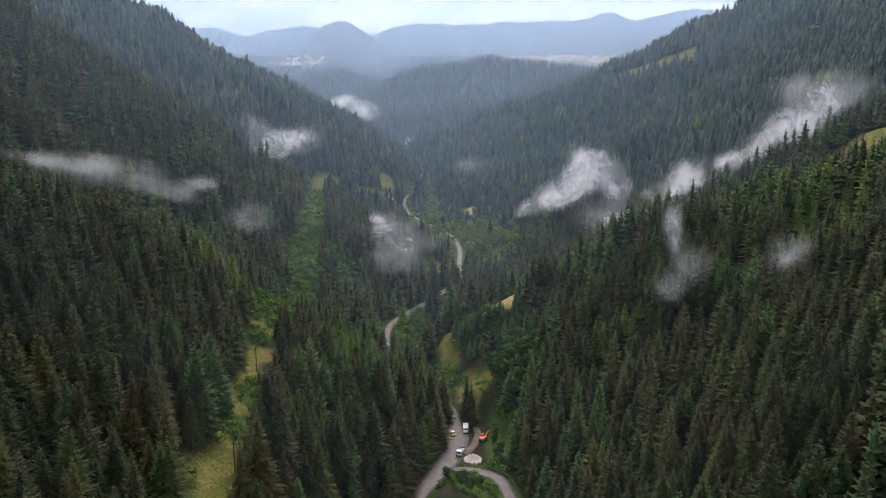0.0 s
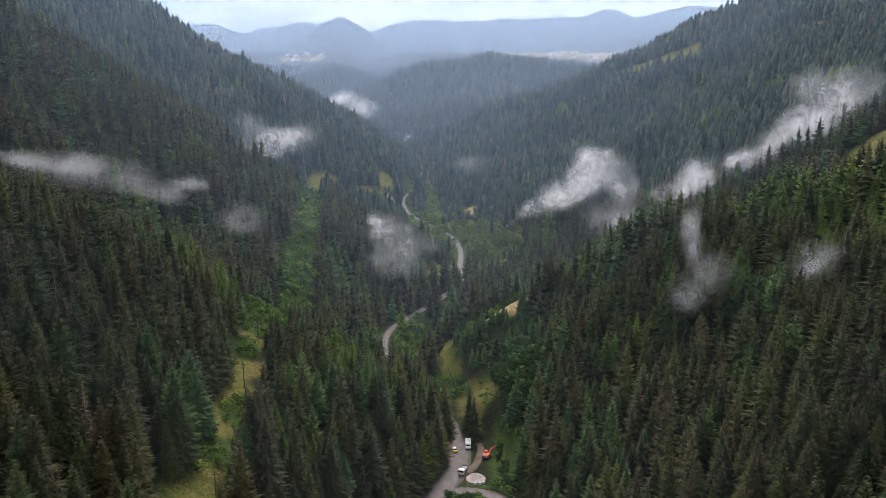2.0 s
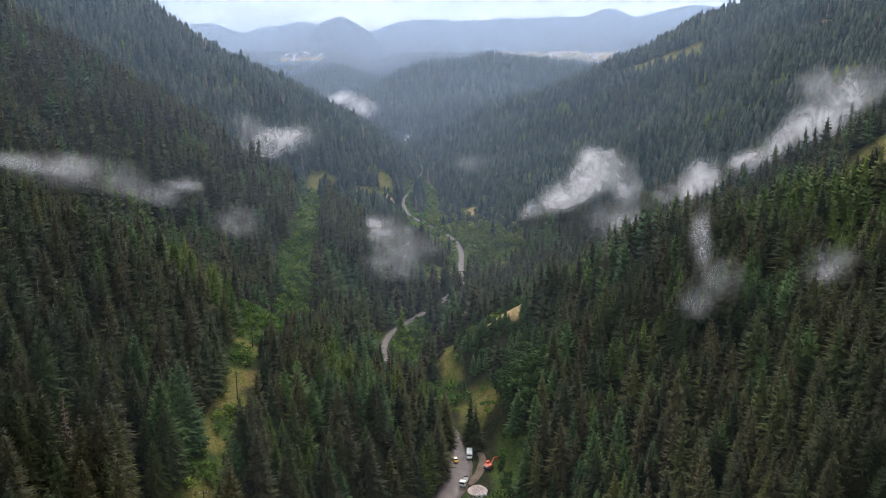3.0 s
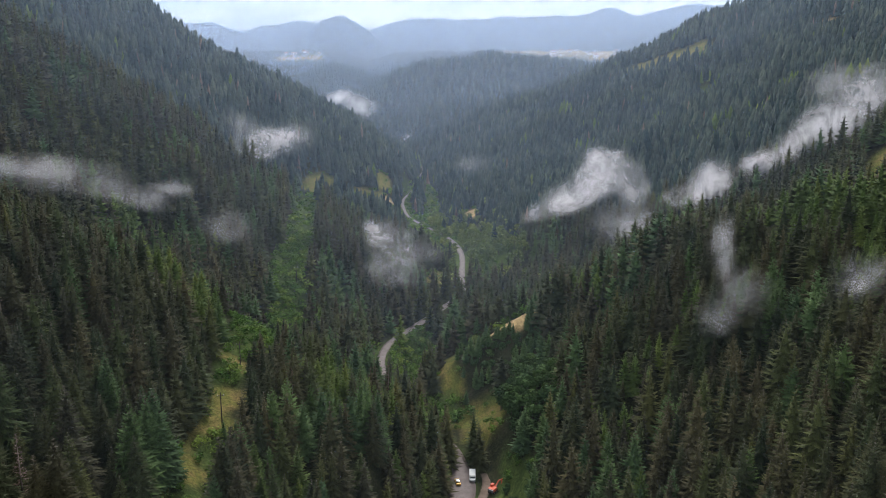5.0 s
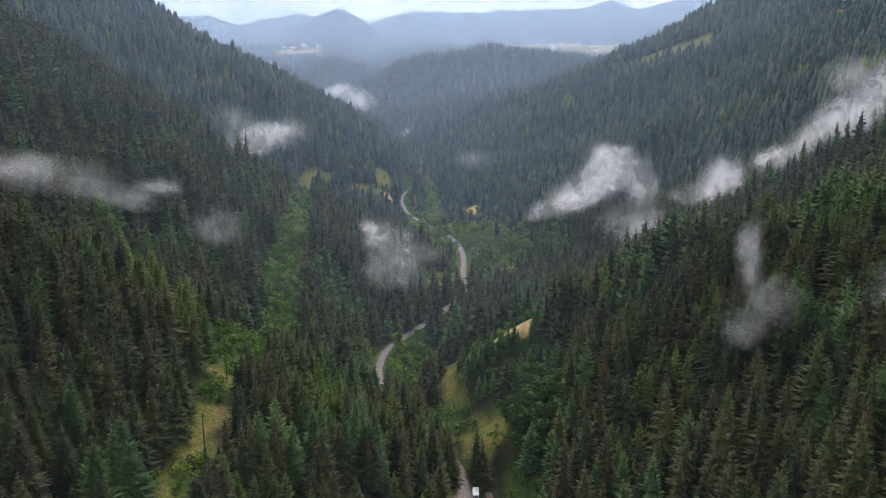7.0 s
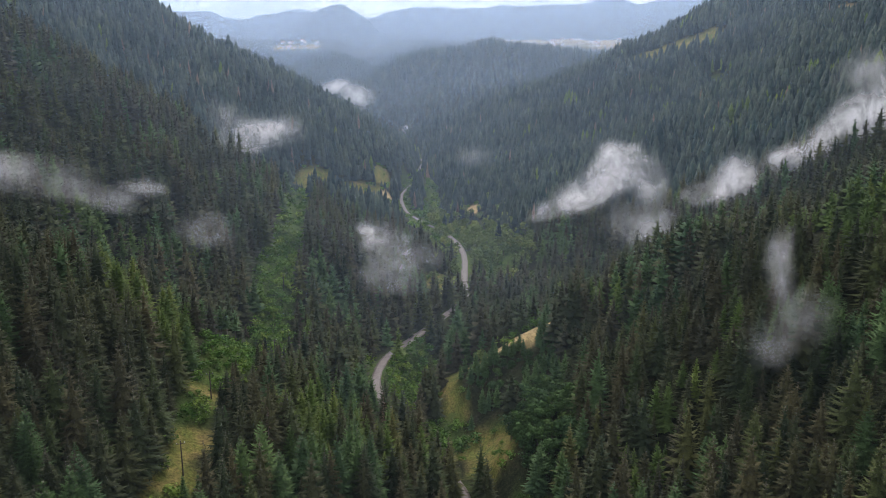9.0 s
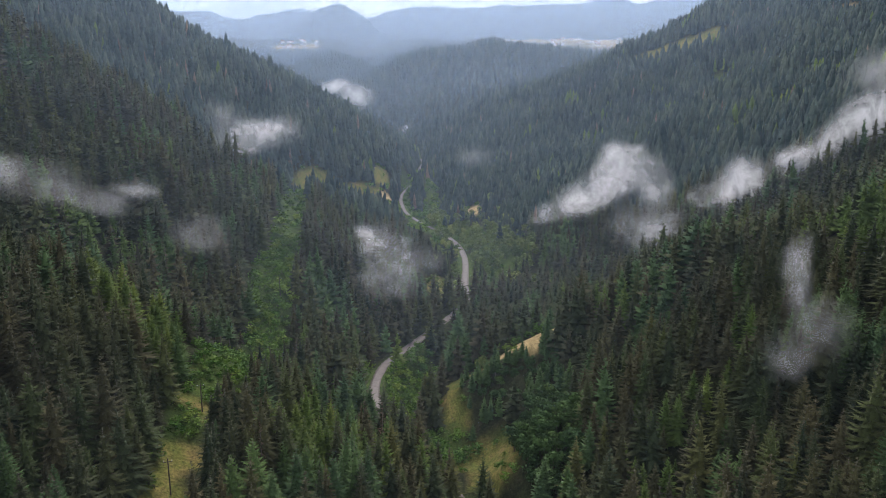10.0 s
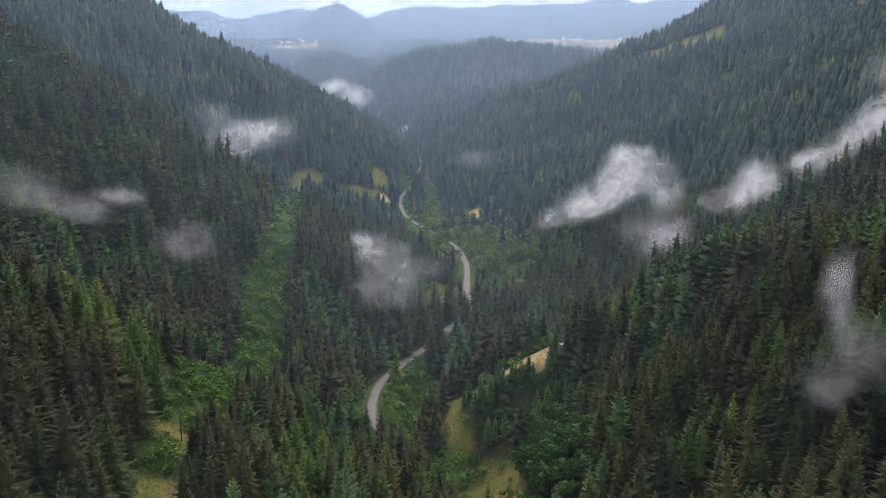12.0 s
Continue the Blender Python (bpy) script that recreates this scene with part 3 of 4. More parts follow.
def stand(name, models, which, x, y, z, scale, turn, materials, label, category="trees"):
    """Many trees as one mesh. models: (corners, triangles, material index) each."""
    vs, ts, ms, hs, n = [], [], [], [], 0
    r = np.random.RandomState(len(x))
    for k, (v, t, mi) in enumerate(models):
        pick = which == k
        if not pick.any():
            continue
        pv, pt = planted((v, t), x[pick], y[pick], z[pick], scale[pick], turn[pick])
        vs.append(pv)
        ts.append(pt + n)
        ms.append(np.tile(mi, pick.sum()))
        hs.append(np.repeat(r.uniform(0, 1, pick.sum()), len(v)))
        n += len(pv)
    if not vs:
        return None
    me = mesh_np(name, np.vstack(vs), np.vstack(ts), materials, np.concatenate(ms))
    me.attributes.new("hue", "FLOAT", "POINT").data.foreach_set("value", np.concatenate(hs).astype(np.float32))
    return tagged(new(name, me), label, category, kind="stuff")


def with_stem(crown, trunk, leaf_slot):
    """One model of crown and trunk, with material slots (trunk is slot 0)."""
    v, t = joined(trunk, crown)
    return v, t, np.concatenate([np.zeros(len(trunk[1]), int), np.full(len(crown[1]), leaf_slot)])


rng = np.random.RandomState(7)
STAND_MATS = [M_BARK, M_SPRUCE, M_FIR, M_YOUNG, M_DEAD, M_LEAF, M_FAR_HAZED, M_BROAD, M_BEECH]


def dark_grove(x, y):
    """Where a close block of dark broadleaf trees stands beside the hay meadow."""
    return (np.hypot((x - 40) / 10, (y - 287) / 27) < 1) | (np.hypot((x - 34) / 12, (y - 325) / 7) < 1)


def bare_of_trees(x, y):
    a, b, c = cover(x, y)
    m = np.maximum(np.maximum(a, b), c) > .35
    m |= near_line(x, y, ROAD_LINE)[0] < np.where((y > 556) & (y < 705), 2.9, np.where(y > 640, 4.6, np.where(((y > 340) & (y < 445)) | ((y < 312) & (x < 6)), road_half(y) + 1.5, 7.5)))
    m |= near_line(x, y, BRANCH_LINE)[0] < 5.0
    m |= (x > np.interp(y, ROAD_LINE[:60, 1], ROAD_LINE[:60, 0]) - 2) & (x < 31) & (y > 150) & (y < 243)
    m |= np.hypot(x - YARD[0], (y - YARD[1]) / 1.9) < 12
    m |= dark_grove(x, y) | ((x > 21) & (x < 34) & (y > 258) & (y < 308))
    m |= (x > -87) & (x < -64) & (y > 300) & (y < 320)
    return m


def open_valley(x, y):
    """The valley floor beyond the bend, where broadleaf trees stand among few conifers."""
    return (y > 470) & (y < 715) & (x > 8) & (x < 74)


# nearest belt: hill sides within about 300 m
x, y = scatter(rng, -190, 200, 92, 375, 5.1)
ux, uy = scatter(rng, 24, 52, 318, 336, 3.6)
# a close row along the west edge of the road, and two beside the yard
wy = np.arange(206, 300, 3.6)
wx = np.interp(wy, ROAD_LINE[:80, 1], ROAD_LINE[:80, 0]) - road_half(wy) - 2.0 - rng.uniform(0, .8, len(wy))
wx, wy = np.append(wx, (20.4, 18.9)), np.append(wy, (272.3, 277.5))
x, y = np.concatenate([x, ux, wx]), np.concatenate([y, uy, wy])
keep = ~bare_of_trees(x, y)
keep[-len(wx):] = True
keep &= np.abs(x) < 36 + .69 * y
keep &= rng.uniform(0, 1, len(x)) > .06
x, y = x[keep], y[keep]
z = ground_z(x, y)
tone = waves(x, y, 60, 31) - .6 * (((x < -58) & (y < 265)) | ((x > 60) & (y < 240)))
high = np.clip(rng.normal(1, .22, len(x)), .4, 1.45) * (1 + .12 * waves(x, y, 45, 32))
species = np.where(tone + rng.normal(0, .45, len(x)) > .55, 1, 0)          # 0 spruce, 1 fir
light = waves(x, y, 70, 33) + rng.normal(0, .35, len(x)) + 1.0 * ((x > 125) & (x < 200) & (y > 225) & (y < 310)) + 0.75 * ((x > -54) & (x < -22) & (y > 235) & (y < 325))
light += .45 * ((x > -150) & (x < -62) & (y > 232) & (y < 295))
light -= .9 * (((x < -58) & (y < 265)) | ((x > 60) & (y < 240)))
species = np.where((light > .75), 2, species)
species[rng.uniform(0, 1, len(x)) < .008] = 3
small = (x > 15) & (x < 50) & (y > 312) & (y < 345)          # young trees under the dry field
beside = x - np.interp(y, STRIP[:, 1], STRIP[:, 0])
small |= (beside > 0) & (beside < 8.5) & (y < 250)
lesser = (beside > 0) & (beside < 15) & (y >= 250)
species[small & (species == 0)] = 1
high = np.where(species == 2, high * .85, high) * np.where(small, .42, np.where(lesser, .68, 1))
high[np.isin(x, wx)] = rng.uniform(.95, 1.3, np.isin(x, wx).sum())
turn = rng.uniform(0, 6.283, len(x))
wide = high * rng.uniform(.85, 1.2, len(x))

KINDS = {0: ("spruce_tree", "tall dark green spruce with drooping branches on the forested slope", M_SPRUCE),
         1: ("fir_tree", "blue-green fir with dense layered branches on the forested slope", M_FIR),
         2: ("spruce_tree", "young light green spruce on the forested slope", M_YOUNG),
         3: ("dead_spruce_tree", "dead spruce with reddish-brown bare branches", M_DEAD)}
# height, radius, droop, taper, bough width, inner fill
SHAPES = {0: (17.5, 4.8, .42, .95, .13, .45), 1: (15.8, 4.5, .26, .84, .17, .52), 2: (14.0, 4.1, .30, .92, .15, .48), 3: (17.0, 2.6, .35, .9, .02, 0)}


def tree_shape(kind, seed, whorls, per, fingers, bare=.06, wide=1.0):
    h, rad, droop, taper, w, fill = SHAPES[kind]
    dead = kind == 3
    return spruce(seed, h, rad, whorls, per, min(fingers, 1) if dead else fingers, bare, droop, taper, w * wide, .35 if dead else .05, fill)


# the trees that the flight passes nearest are things of their own
eye_far = np.hypot(np.hypot(x, y - 70), z - 112) + 400 * ((112 - z > .64 * y) | (np.abs(x) > .68 * y))
order = np.argsort(eye_far)
own = np.zeros(len(x), bool)
own[order[:300]] = True
masters = {}
for kind, shape in SHAPES.items():
    for v in range(4 if kind < 2 else 2):
        crown, wood = tree_shape(kind, 100 + kind * 10 + v, 25, 11, 3, .03 + .02 * v, .85)
        masters[kind, v] = (mesh_np("crown", *crown, [KINDS[kind][2]]), mesh_np("trunk", *joined(stem(shape[0], .26), *wood), [M_BARK]))
for i in np.flatnonzero(own):
    kind = int(species[i])
    v = int(rng.randint(0, 4 if kind < 2 else 2))
    name, label, _ = KINDS[kind]
    tree = tagged(new(name), label, "tree", "conifers on the slopes")
    tree.matrix_basis = Matrix.LocRotScale((x[i], y[i], z[i] - .2), Euler((0, 0, turn[i])), (wide[i], wide[i], high[i]))
    for n_, me in zip(("crown", "trunk"), masters[kind, v]):
        o = new(n_, me)
        o.parent = tree
rest = ~own
models, models_b, which = [], [], np.zeros(len(x), int)
for kind, shape in SHAPES.items():
    for v in range(3):
        slot = {0: 1, 1: 2, 2: 3, 3: 4}[kind]
        trunk = stem(shape[0], .24, 5)
        crown, wood = tree_shape(kind, 200 + kind * 10 + v, 18, 8, 2, .04 + .03 * v, 1.05)
        models.append(with_stem(crown, joined(trunk, *wood), slot))
        crown, wood = tree_shape(kind, 250 + kind * 10 + v, 15, 9, 1, .05 + .03 * v, 1.1)
        models_b.append(with_stem(crown, trunk, slot))
which = species * 3 + rng.randint(0, 3, len(x))
sc = np.column_stack([wide, high])
closer = np.zeros(len(x), bool)
closer[order[:800]] = True
stand("conifer_forest", models, np.where(rest & closer, which, -1), x, y, z - .2, sc, turn, STAND_MATS, "dense dark green spruce and fir forest on the near slopes", "forest")
plain = np.ones(len(x), bool)
plain[order[:1550]] = False
models_c = []
for kind in SHAPES:
    for v in range(3):
        crown, wood = tree_shape(kind, 280 + kind * 10 + v, 10, 7, 0, .08, 2.3)
        models_c.append(with_stem(crown, stem(SHAPES[kind][0], .24, 3), {0: 1, 1: 2, 2: 3, 3: 4}[kind]))
stand("conifer_forest", models_c, np.where(plain, which, -1), x, y, z - .2, sc, turn, STAND_MATS, "dense spruce forest on the higher valley slopes", "forest")
stand("conifer_forest", models_b, np.where(~closer & ~plain, which, -1), x, y, z - .2, sc, turn, STAND_MATS, "dense dark green spruce and fir forest on the valley slopes", "forest")

# woods under the start of the flight
x, y = scatter(rng, -110, 110, -30, 91, 6.4)
z = ground_z(x, y)
high = np.clip(rng.normal(1, .2, len(x)), .5, 1.4)
stand("conifer_forest", models_c, rng.randint(0, 6, len(x)), x, y, z - .2, np.column_stack([high, high]), rng.uniform(0, 6.283, len(x)), STAND_MATS, "dense spruce forest on the lower valley floor and slopes", "forest")

# middle distance
x, y = scatter(rng, -560, 640, 290, 1175, 5.6)
near_done = (x > -190) & (x < 200) & (y < 375)
keep = ~near_done & ~bare_of_trees(x, y) & (np.abs(x) < 60 + .64 * y) & (rng.uniform(0, 1, len(x)) > np.where(open_valley(x, y), .30, .06))
x, y = x[keep], y[keep]
z = ground_z(x, y)
high = np.clip(rng.normal(1, .2, len(x)), .5, 1.45) * (1 + .12 * waves(x, y, 45, 32)) * np.where(open_valley(x, y), .8, 1)
for mx, my, hx, hy, kind in MEADOWS:
    if 600 < my < 1000:
        low = (y < my + hy) & (y > my - hy - 100) & (np.abs(x - mx) < hx * 1.25)
        high = np.where(low, high * .4, high)
species = np.where(waves(x, y, 60, 31) + rng.normal(0, .5, len(x)) > .8, 1, 0)
species = np.where(waves(x, y, 70, 33) + rng.normal(0, .3, len(x)) > 1.15, 2, species)
for px_, py_, pr_ in ((340, 704, 16), (293, 649, 12), (244, 639, 14), (339, 659, 14), (362, 908, 12), (213, 753, 10)):   # lighter young stands on the east hillside
    spot = np.hypot(x - px_, (y - py_) * .7) < pr_ * rng.uniform(.6, 1.2, len(x))
    species[spot], high[spot] = 2, high[spot] * .7
species[rng.uniform(0, 1, len(x)) < .012] = 3
models = []
for kind, slot in ((0, 1), (1, 2), (2, 3), (3, 4)):
    for v in range(3):
        models.append(with_stem(tree_shape(kind, 300 + kind * 10 + v, 10, 7, 0, .08, 2.3)[0], stem(SHAPES[kind][0], .25, 3), slot))
near_mid = np.hypot(x, y) < 545
which = species * 3 + rng.randint(0, 3, len(x))
turn = rng.uniform(0, 6.283, len(x))
sc = np.column_stack([high * rng.uniform(.85, 1.2, len(x)), high])
stand("conifer_forest", models, np.where(near_mid, which, -1), x, y, z - .2, sc, turn, STAND_MATS, "dense dark spruce forest behind the mist on the valley sides", "forest")
models = []
# slot 6: far needles with the haze's blue in their colour
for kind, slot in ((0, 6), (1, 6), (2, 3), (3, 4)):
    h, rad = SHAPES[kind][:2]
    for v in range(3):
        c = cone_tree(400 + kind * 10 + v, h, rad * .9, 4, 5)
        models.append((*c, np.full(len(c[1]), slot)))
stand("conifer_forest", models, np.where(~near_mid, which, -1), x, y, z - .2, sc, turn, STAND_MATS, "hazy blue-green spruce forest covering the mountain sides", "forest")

# far hills
x, y = scatter(rng, -760, 900, 1175, 2800, 10.2)
keep = ~bare_of_trees(x, y) & (np.abs(x) < 60 + .5 * y) & (rng.uniform(0, 1, len(x)) > .04)
x, y = x[keep], y[keep]
z = mesh_z(x, y)
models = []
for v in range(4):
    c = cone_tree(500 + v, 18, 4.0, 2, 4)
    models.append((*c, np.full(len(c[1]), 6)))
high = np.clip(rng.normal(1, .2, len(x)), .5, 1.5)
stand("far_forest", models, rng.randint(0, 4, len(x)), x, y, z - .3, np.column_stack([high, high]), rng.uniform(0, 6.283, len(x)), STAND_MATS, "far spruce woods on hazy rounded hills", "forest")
x, y = scatter(rng, -2200, 2600, 2800, 4450, 21)
keep = ~bare_of_trees(x, y) & (np.abs(x) < 100 + .56 * y) & (ground_z(x, y) > 352 + 12 * waves(x, y, 260, 41))
x, y = x[keep], y[keep]
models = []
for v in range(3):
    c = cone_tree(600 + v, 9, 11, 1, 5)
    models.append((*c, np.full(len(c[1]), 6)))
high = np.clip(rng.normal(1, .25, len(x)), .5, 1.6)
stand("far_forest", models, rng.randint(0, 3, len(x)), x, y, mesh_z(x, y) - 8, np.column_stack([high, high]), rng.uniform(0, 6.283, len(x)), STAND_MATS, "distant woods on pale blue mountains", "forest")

# broadleaf trees and scrub in the clearings
bx, by = scatter(rng, -95, 75, 125, 440, 2.9)
qx, qy = scatter(rng, -140, 110, 440, 1000, 4.4)
bx, by = np.append(bx, qx), np.append(by, qy)
a, b, c = cover(bx, by)
d = np.minimum(near_line(bx, by, ROAD_LINE)[0], near_line(bx, by, BRANCH_LINE)[0])
site = np.hypot(bx - YARD[0], (by - YARD[1]) / 1.9) < 11
edge = np.maximum(np.maximum(a, b), c)
chance = np.where(by > 440, .42, .80) * c + .07 * a * (1 - c) + .07 * b * (1 - c) + .35 * ((edge > .05) & (edge < .7)) + .17 * (open_valley(bx, by) & (edge < .3))
grove = dark_grove(bx, by)
thicket = (np.hypot((bx - 31) / 5, (by - 246) / 11) < 1) | (np.hypot((bx - 14) / 10, (by - 216) / 9) < 1)
chance = np.where(grove, .55, np.where(thicket, .6, chance))
keep = (rng.uniform(0, 1, len(bx)) < chance) & (d > np.where(by > 552, 3.2, 4.2)) & (~site | thicket)
grove, thicket = grove[keep], thicket[keep]
bx, by = bx[keep], by[keep]
bz = ground_z(bx, by)
size = rng.uniform(.45, 1.35, len(bx))
tall = np.zeros(len(bx), bool)
tall |= (rng.uniform(0, 1, len(bx)) < np.where(by > 440, .5, .06)) & (bx > 12) & (by > 300) & (by < 545)
tall |= grove
tall |= open_valley(bx, by) & (rng.uniform(0, 1, len(bx)) < .8)
models = [with_stem(leafy(700 + v, 2.3, 1.9, 84, .36), stem(1.6, .06, 3), 5) for v in range(3)]
models += [with_stem(leafy(720 + v, 9.0, 3.8, 170, .74), limbs(720 + v, 9.0, 3.4, 4), 7) for v in range(3)]
size = np.where(tall, rng.uniform(.5, 1.25, len(bx)), np.where(by > 440, size * 1.5, np.where(by > 300, size * 1.35, size)))
models += [with_stem(leafy(740 + v, 2.3, 1.9, 40, .62), stem(1.6, .06, 3), 5) for v in range(3)]
size = np.where(grove & (by > 312), size * .62, size)
size = np.where(thicket, rng.uniform(.3, .6, len(bx)), size)
which = rng.randint(0, 3, len(bx)) + np.where(grove | thicket, 9, np.where(tall, 3, np.where(by > 440, 6, 0)))
models += [with_stem(leafy(760 + v, 8.5, 3.4, 460, .46), limbs(760 + v, 8.0, 3.0, 5), 8) for v in range(3)]
stand("scrub", models, which, bx, by, bz - .15, np.column_stack([size, size]), rng.uniform(0, 6.283, len(bx)), STAND_MATS, "green broadleaf bushes and small trees in the clearings", "bushes")

# ---- vapour ----
def sheet(name, middle, half_w, half_h, lean, waviness, material, seed, n=14):
    """A wavy upright sheet of vapour across the valley, facing along y."""
    r = np.random.RandomState(seed)
    u, v = np.meshgrid(np.linspace(-1, 1, n), np.linspace(-1, 1, n))
    c, s_ = np.cos(radians(lean)), np.sin(radians(lean))
    lx, lz = u * half_w, v * half_h
    ph = r.uniform(0, 6.283, 4)
    ly = waviness * (np.sin(u * 3 + ph[0]) + np.sin(v * 2.5 + ph[1]) + .5 * np.sin(u * 6 + v * 4 + ph[2]))
    p = np.stack([lx * c - lz * s_ + middle[0], ly + middle[1], lx * s_ + lz * c + middle[2]], -1).reshape(-1, 3)
    k = np.arange(n * n).reshape(n, n)
    q = np.stack([k[:-1, :-1], k[:-1, 1:], k[1:, 1:], k[1:, :-1]], -1).reshape(-1, 4)
    return p, q, np.stack([u * .5 + .5, v * .5 + .5], -1).reshape(-1, 2)


def mist(x, y, z, half_w, half_h, lean, material, label, seed, layers=2, gap=4.5):
    """A drifting bank of mist: several torn layers one behind another."""
    r = np.random.RandomState(seed)
    vs, qs, us, n = [], [], [], 0
    for k in range(layers):
        g = r.uniform(.72, 1.05)
        p, q, uv = sheet("", (x + r.uniform(-.16, .16) * half_w, y + (k - layers / 2) * gap, z + r.uniform(-.14, .14) * half_h), half_w * g, half_h * g, lean + r.uniform(-6, 6), gap * .35, material, seed * 10 + k)
        vs.append(p)
        qs.append(q + n)
        us.append(uv)
        n += len(p)
    me = mesh_np("mist_bank", np.vstack(vs), np.vstack(qs), [material], uv=np.vstack(us))
    me.polygons.foreach_set("use_smooth", np.ones(len(me.polygons), bool))
    return tagged(new("mist_bank", me), label, "mist", kind="stuff")


M_MIST_NEAR, M_MIST_FAINT, M_MIST_THICK = mist_mat("drifting_mist", .42, 24), mist_mat("faint_mist", .16, 24), mist_mat("thick_mist", .74, 24, torn=.55)
M_MIST_SOFT = mist_mat("soft_mist", .29, 18)
M_STREAK = mist_mat("low_streak_of_mist", .23, 30, warp=1.2)
M_MIST_FAR = mist_mat("far_low_cloud", .95, 55, warp=1.2, torn=.4)
mist(113.0, 468, 86.7, 25.1, 22.0, 20, M_MIST_THICK, "bright torn puff of mist rising over the spruce slope", seed=40)
mist(98.8, 472, 74.8, 31.4, 17.2, 28, M_MIST_THICK, "bright body of mist over the spruce slope", seed=41)
mist(77.5, 474, 64.3, 24.4, 10.2, 18, M_MIST_NEAR, "trailing end of mist on the spruce slope", seed=42)
mist(125.1, 462, 79.5, 17.8, 24.7, 20, M_MIST_NEAR, "thin side of a mist patch over the spruces", seed=43)
mist(116.9, 456, 57.0, 22.4, 20.4, 0, M_MIST_FAINT, "faint mist spilling behind the wooded spur", seed=44)
mist(126.2, 450, 55.6, 16.3, 20.1, 0, M_MIST_NEAR, "mist spilling behind the wooded spur", seed=45)
mist(169.0, 455, 82.5, 19.4, 22.3, 8, M_MIST_THICK, "pale puff of mist rising behind the wooded spur", seed=46)
mist(159.2, 458, 72.9, 21.5, 10.8, 10, M_MIST_NEAR, "low mist lying behind the wooded spur", seed=47)
mist(185.9, 452, 75.5, 33.7, 11.6, 18, M_MIST_FAINT, "faint mist between two brighter patches", seed=48)
mist(203.1, 456, 89.5, 27.3, 12.7, 14, M_MIST_THICK, "low end of a streak of mist on the slope", seed=49)
mist(218.5, 458, 97.1, 38.2, 19.6, 26, M_MIST_NEAR, "long streak of mist climbing the wooded slope", seed=50)
mist(237.6, 452, 113.5, 36.6, 20.2, 35, M_MIST_THICK, "broad torn mist on the wooded slope", seed=51)
mist(263.6, 460, 131.6, 23.6, 25.6, 30, M_MIST_NEAR, "high torn mist on the wooded slope", seed=52)
mist(238.3, 462, 136.4, 14.8, 18.8, -30, M_MIST_FAINT, "thin upper wisp of mist on the slope", seed=53)
mist(267.2, 455, 109.2, 29.1, 15.5, 15, M_MIST_NEAR, "soft lower edge of mist on the slope", seed=54)
mist(283.1, 464, 136.5, 24.8, 22.8, 20, M_MIST_FAINT, "thin upper end of a streak of mist", seed=55)
mist(86.9, 238, 86.1, 5.4, 12.7, 8, M_MIST_SOFT, "upright wisp of mist among the spruces", seed=56)
mist(91.9, 236, 73.7, 11.6, 8.9, -30, M_MIST_FAINT, "faint veil of mist over the spruces", seed=57)
mist(86.1, 236, 66.4, 9.4, 8.9, 0, M_MIST_FAINT, "faint low wisp of mist among the spruces", seed=58)
mist(124.8, 232, 78.4, 12.7, 10.1, 10, M_MIST_SOFT, "soft patch of mist over the spruces", seed=60)
mist(-145.2, 338, 97.0, 39.8, 10.4, -7, M_STREAK, "low streak of mist lying behind the wooded spur", seed=61)
mist(-158.1, 330, 100.9, 31.9, 6.7, -8, M_STREAK, "upper streak of mist behind the wooded spur", seed=62)
mist(-176.9, 330, 104.9, 30.3, 4.7, -12, M_MIST_FAINT, "faint end of a streak of mist behind the spur", seed=63)
mist(-125.1, 350, 89.1, 25.2, 9.4, -8, M_STREAK, "thin streak of mist over the wooded gully", seed=64)
mist(-111.1, 366, 89.6, 17.4, 6.1, -4, M_STREAK, "small pale streak of mist over the gully", seed=65)
mist(-86.4, 366, 71.2, 19.7, 11.4, 0, M_MIST_FAINT, "faint wisp of mist among the spruces", seed=66)
mist(-101.9, 515, 102.0, 39.0, 16.7, 16, M_MIST_NEAR, "pale mist on the wooded hillside", seed=67)
mist(-88.5, 518, 106.2, 26.9, 11.2, 20, M_MIST_NEAR, "drawn-out end of mist on the wooded hillside", seed=68)
mist(-118.1, 522, 114.4, 19.2, 14.7, -30, M_MIST_FAINT, "thin upper mist on the wooded hillside", seed=69)
mist(-15.0, 400, 54.0, 18.5, 16.8, -35, M_MIST_NEAR, "grey mist over the spruces beside the road", seed=70)
mist(-21.9, 396, 65.7, 10.8, 7.5, -20, M_MIST_NEAR, "thin top of grey mist beside the road", seed=71)
mist(-1.4, 402, 51.1, 21.1, 11.0, -8, M_MIST_FAINT, "faint side of grey mist beside the road", seed=72)
mist(-12.3, 398, 42.7, 21.7, 11.7, 0, M_MIST_FAINT, "faint lower mist beside the road", seed=73)
mist(-106.5, 1260, 124.7, 55.0, 37.6, 0, M_MIST_FAR, "white low cloud lying in the far valley", seed=74, layers=1)
mist(-129.7, 1270, 139.6, 38.0, 20.4, 10, M_MIST_FAR, "torn top of low cloud in the far valley", seed=75, layers=1)
mist(-23.6, 1330, 68.4, 33.7, 18.4, 0, M_MIST_NEAR, "faint far mist at the valley bend", seed=76, layers=1)
mist(53.9, 800, 66.3, 26.9, 14.4, 0, M_MIST_FAINT, "faint mist over the valley woods", seed=77)

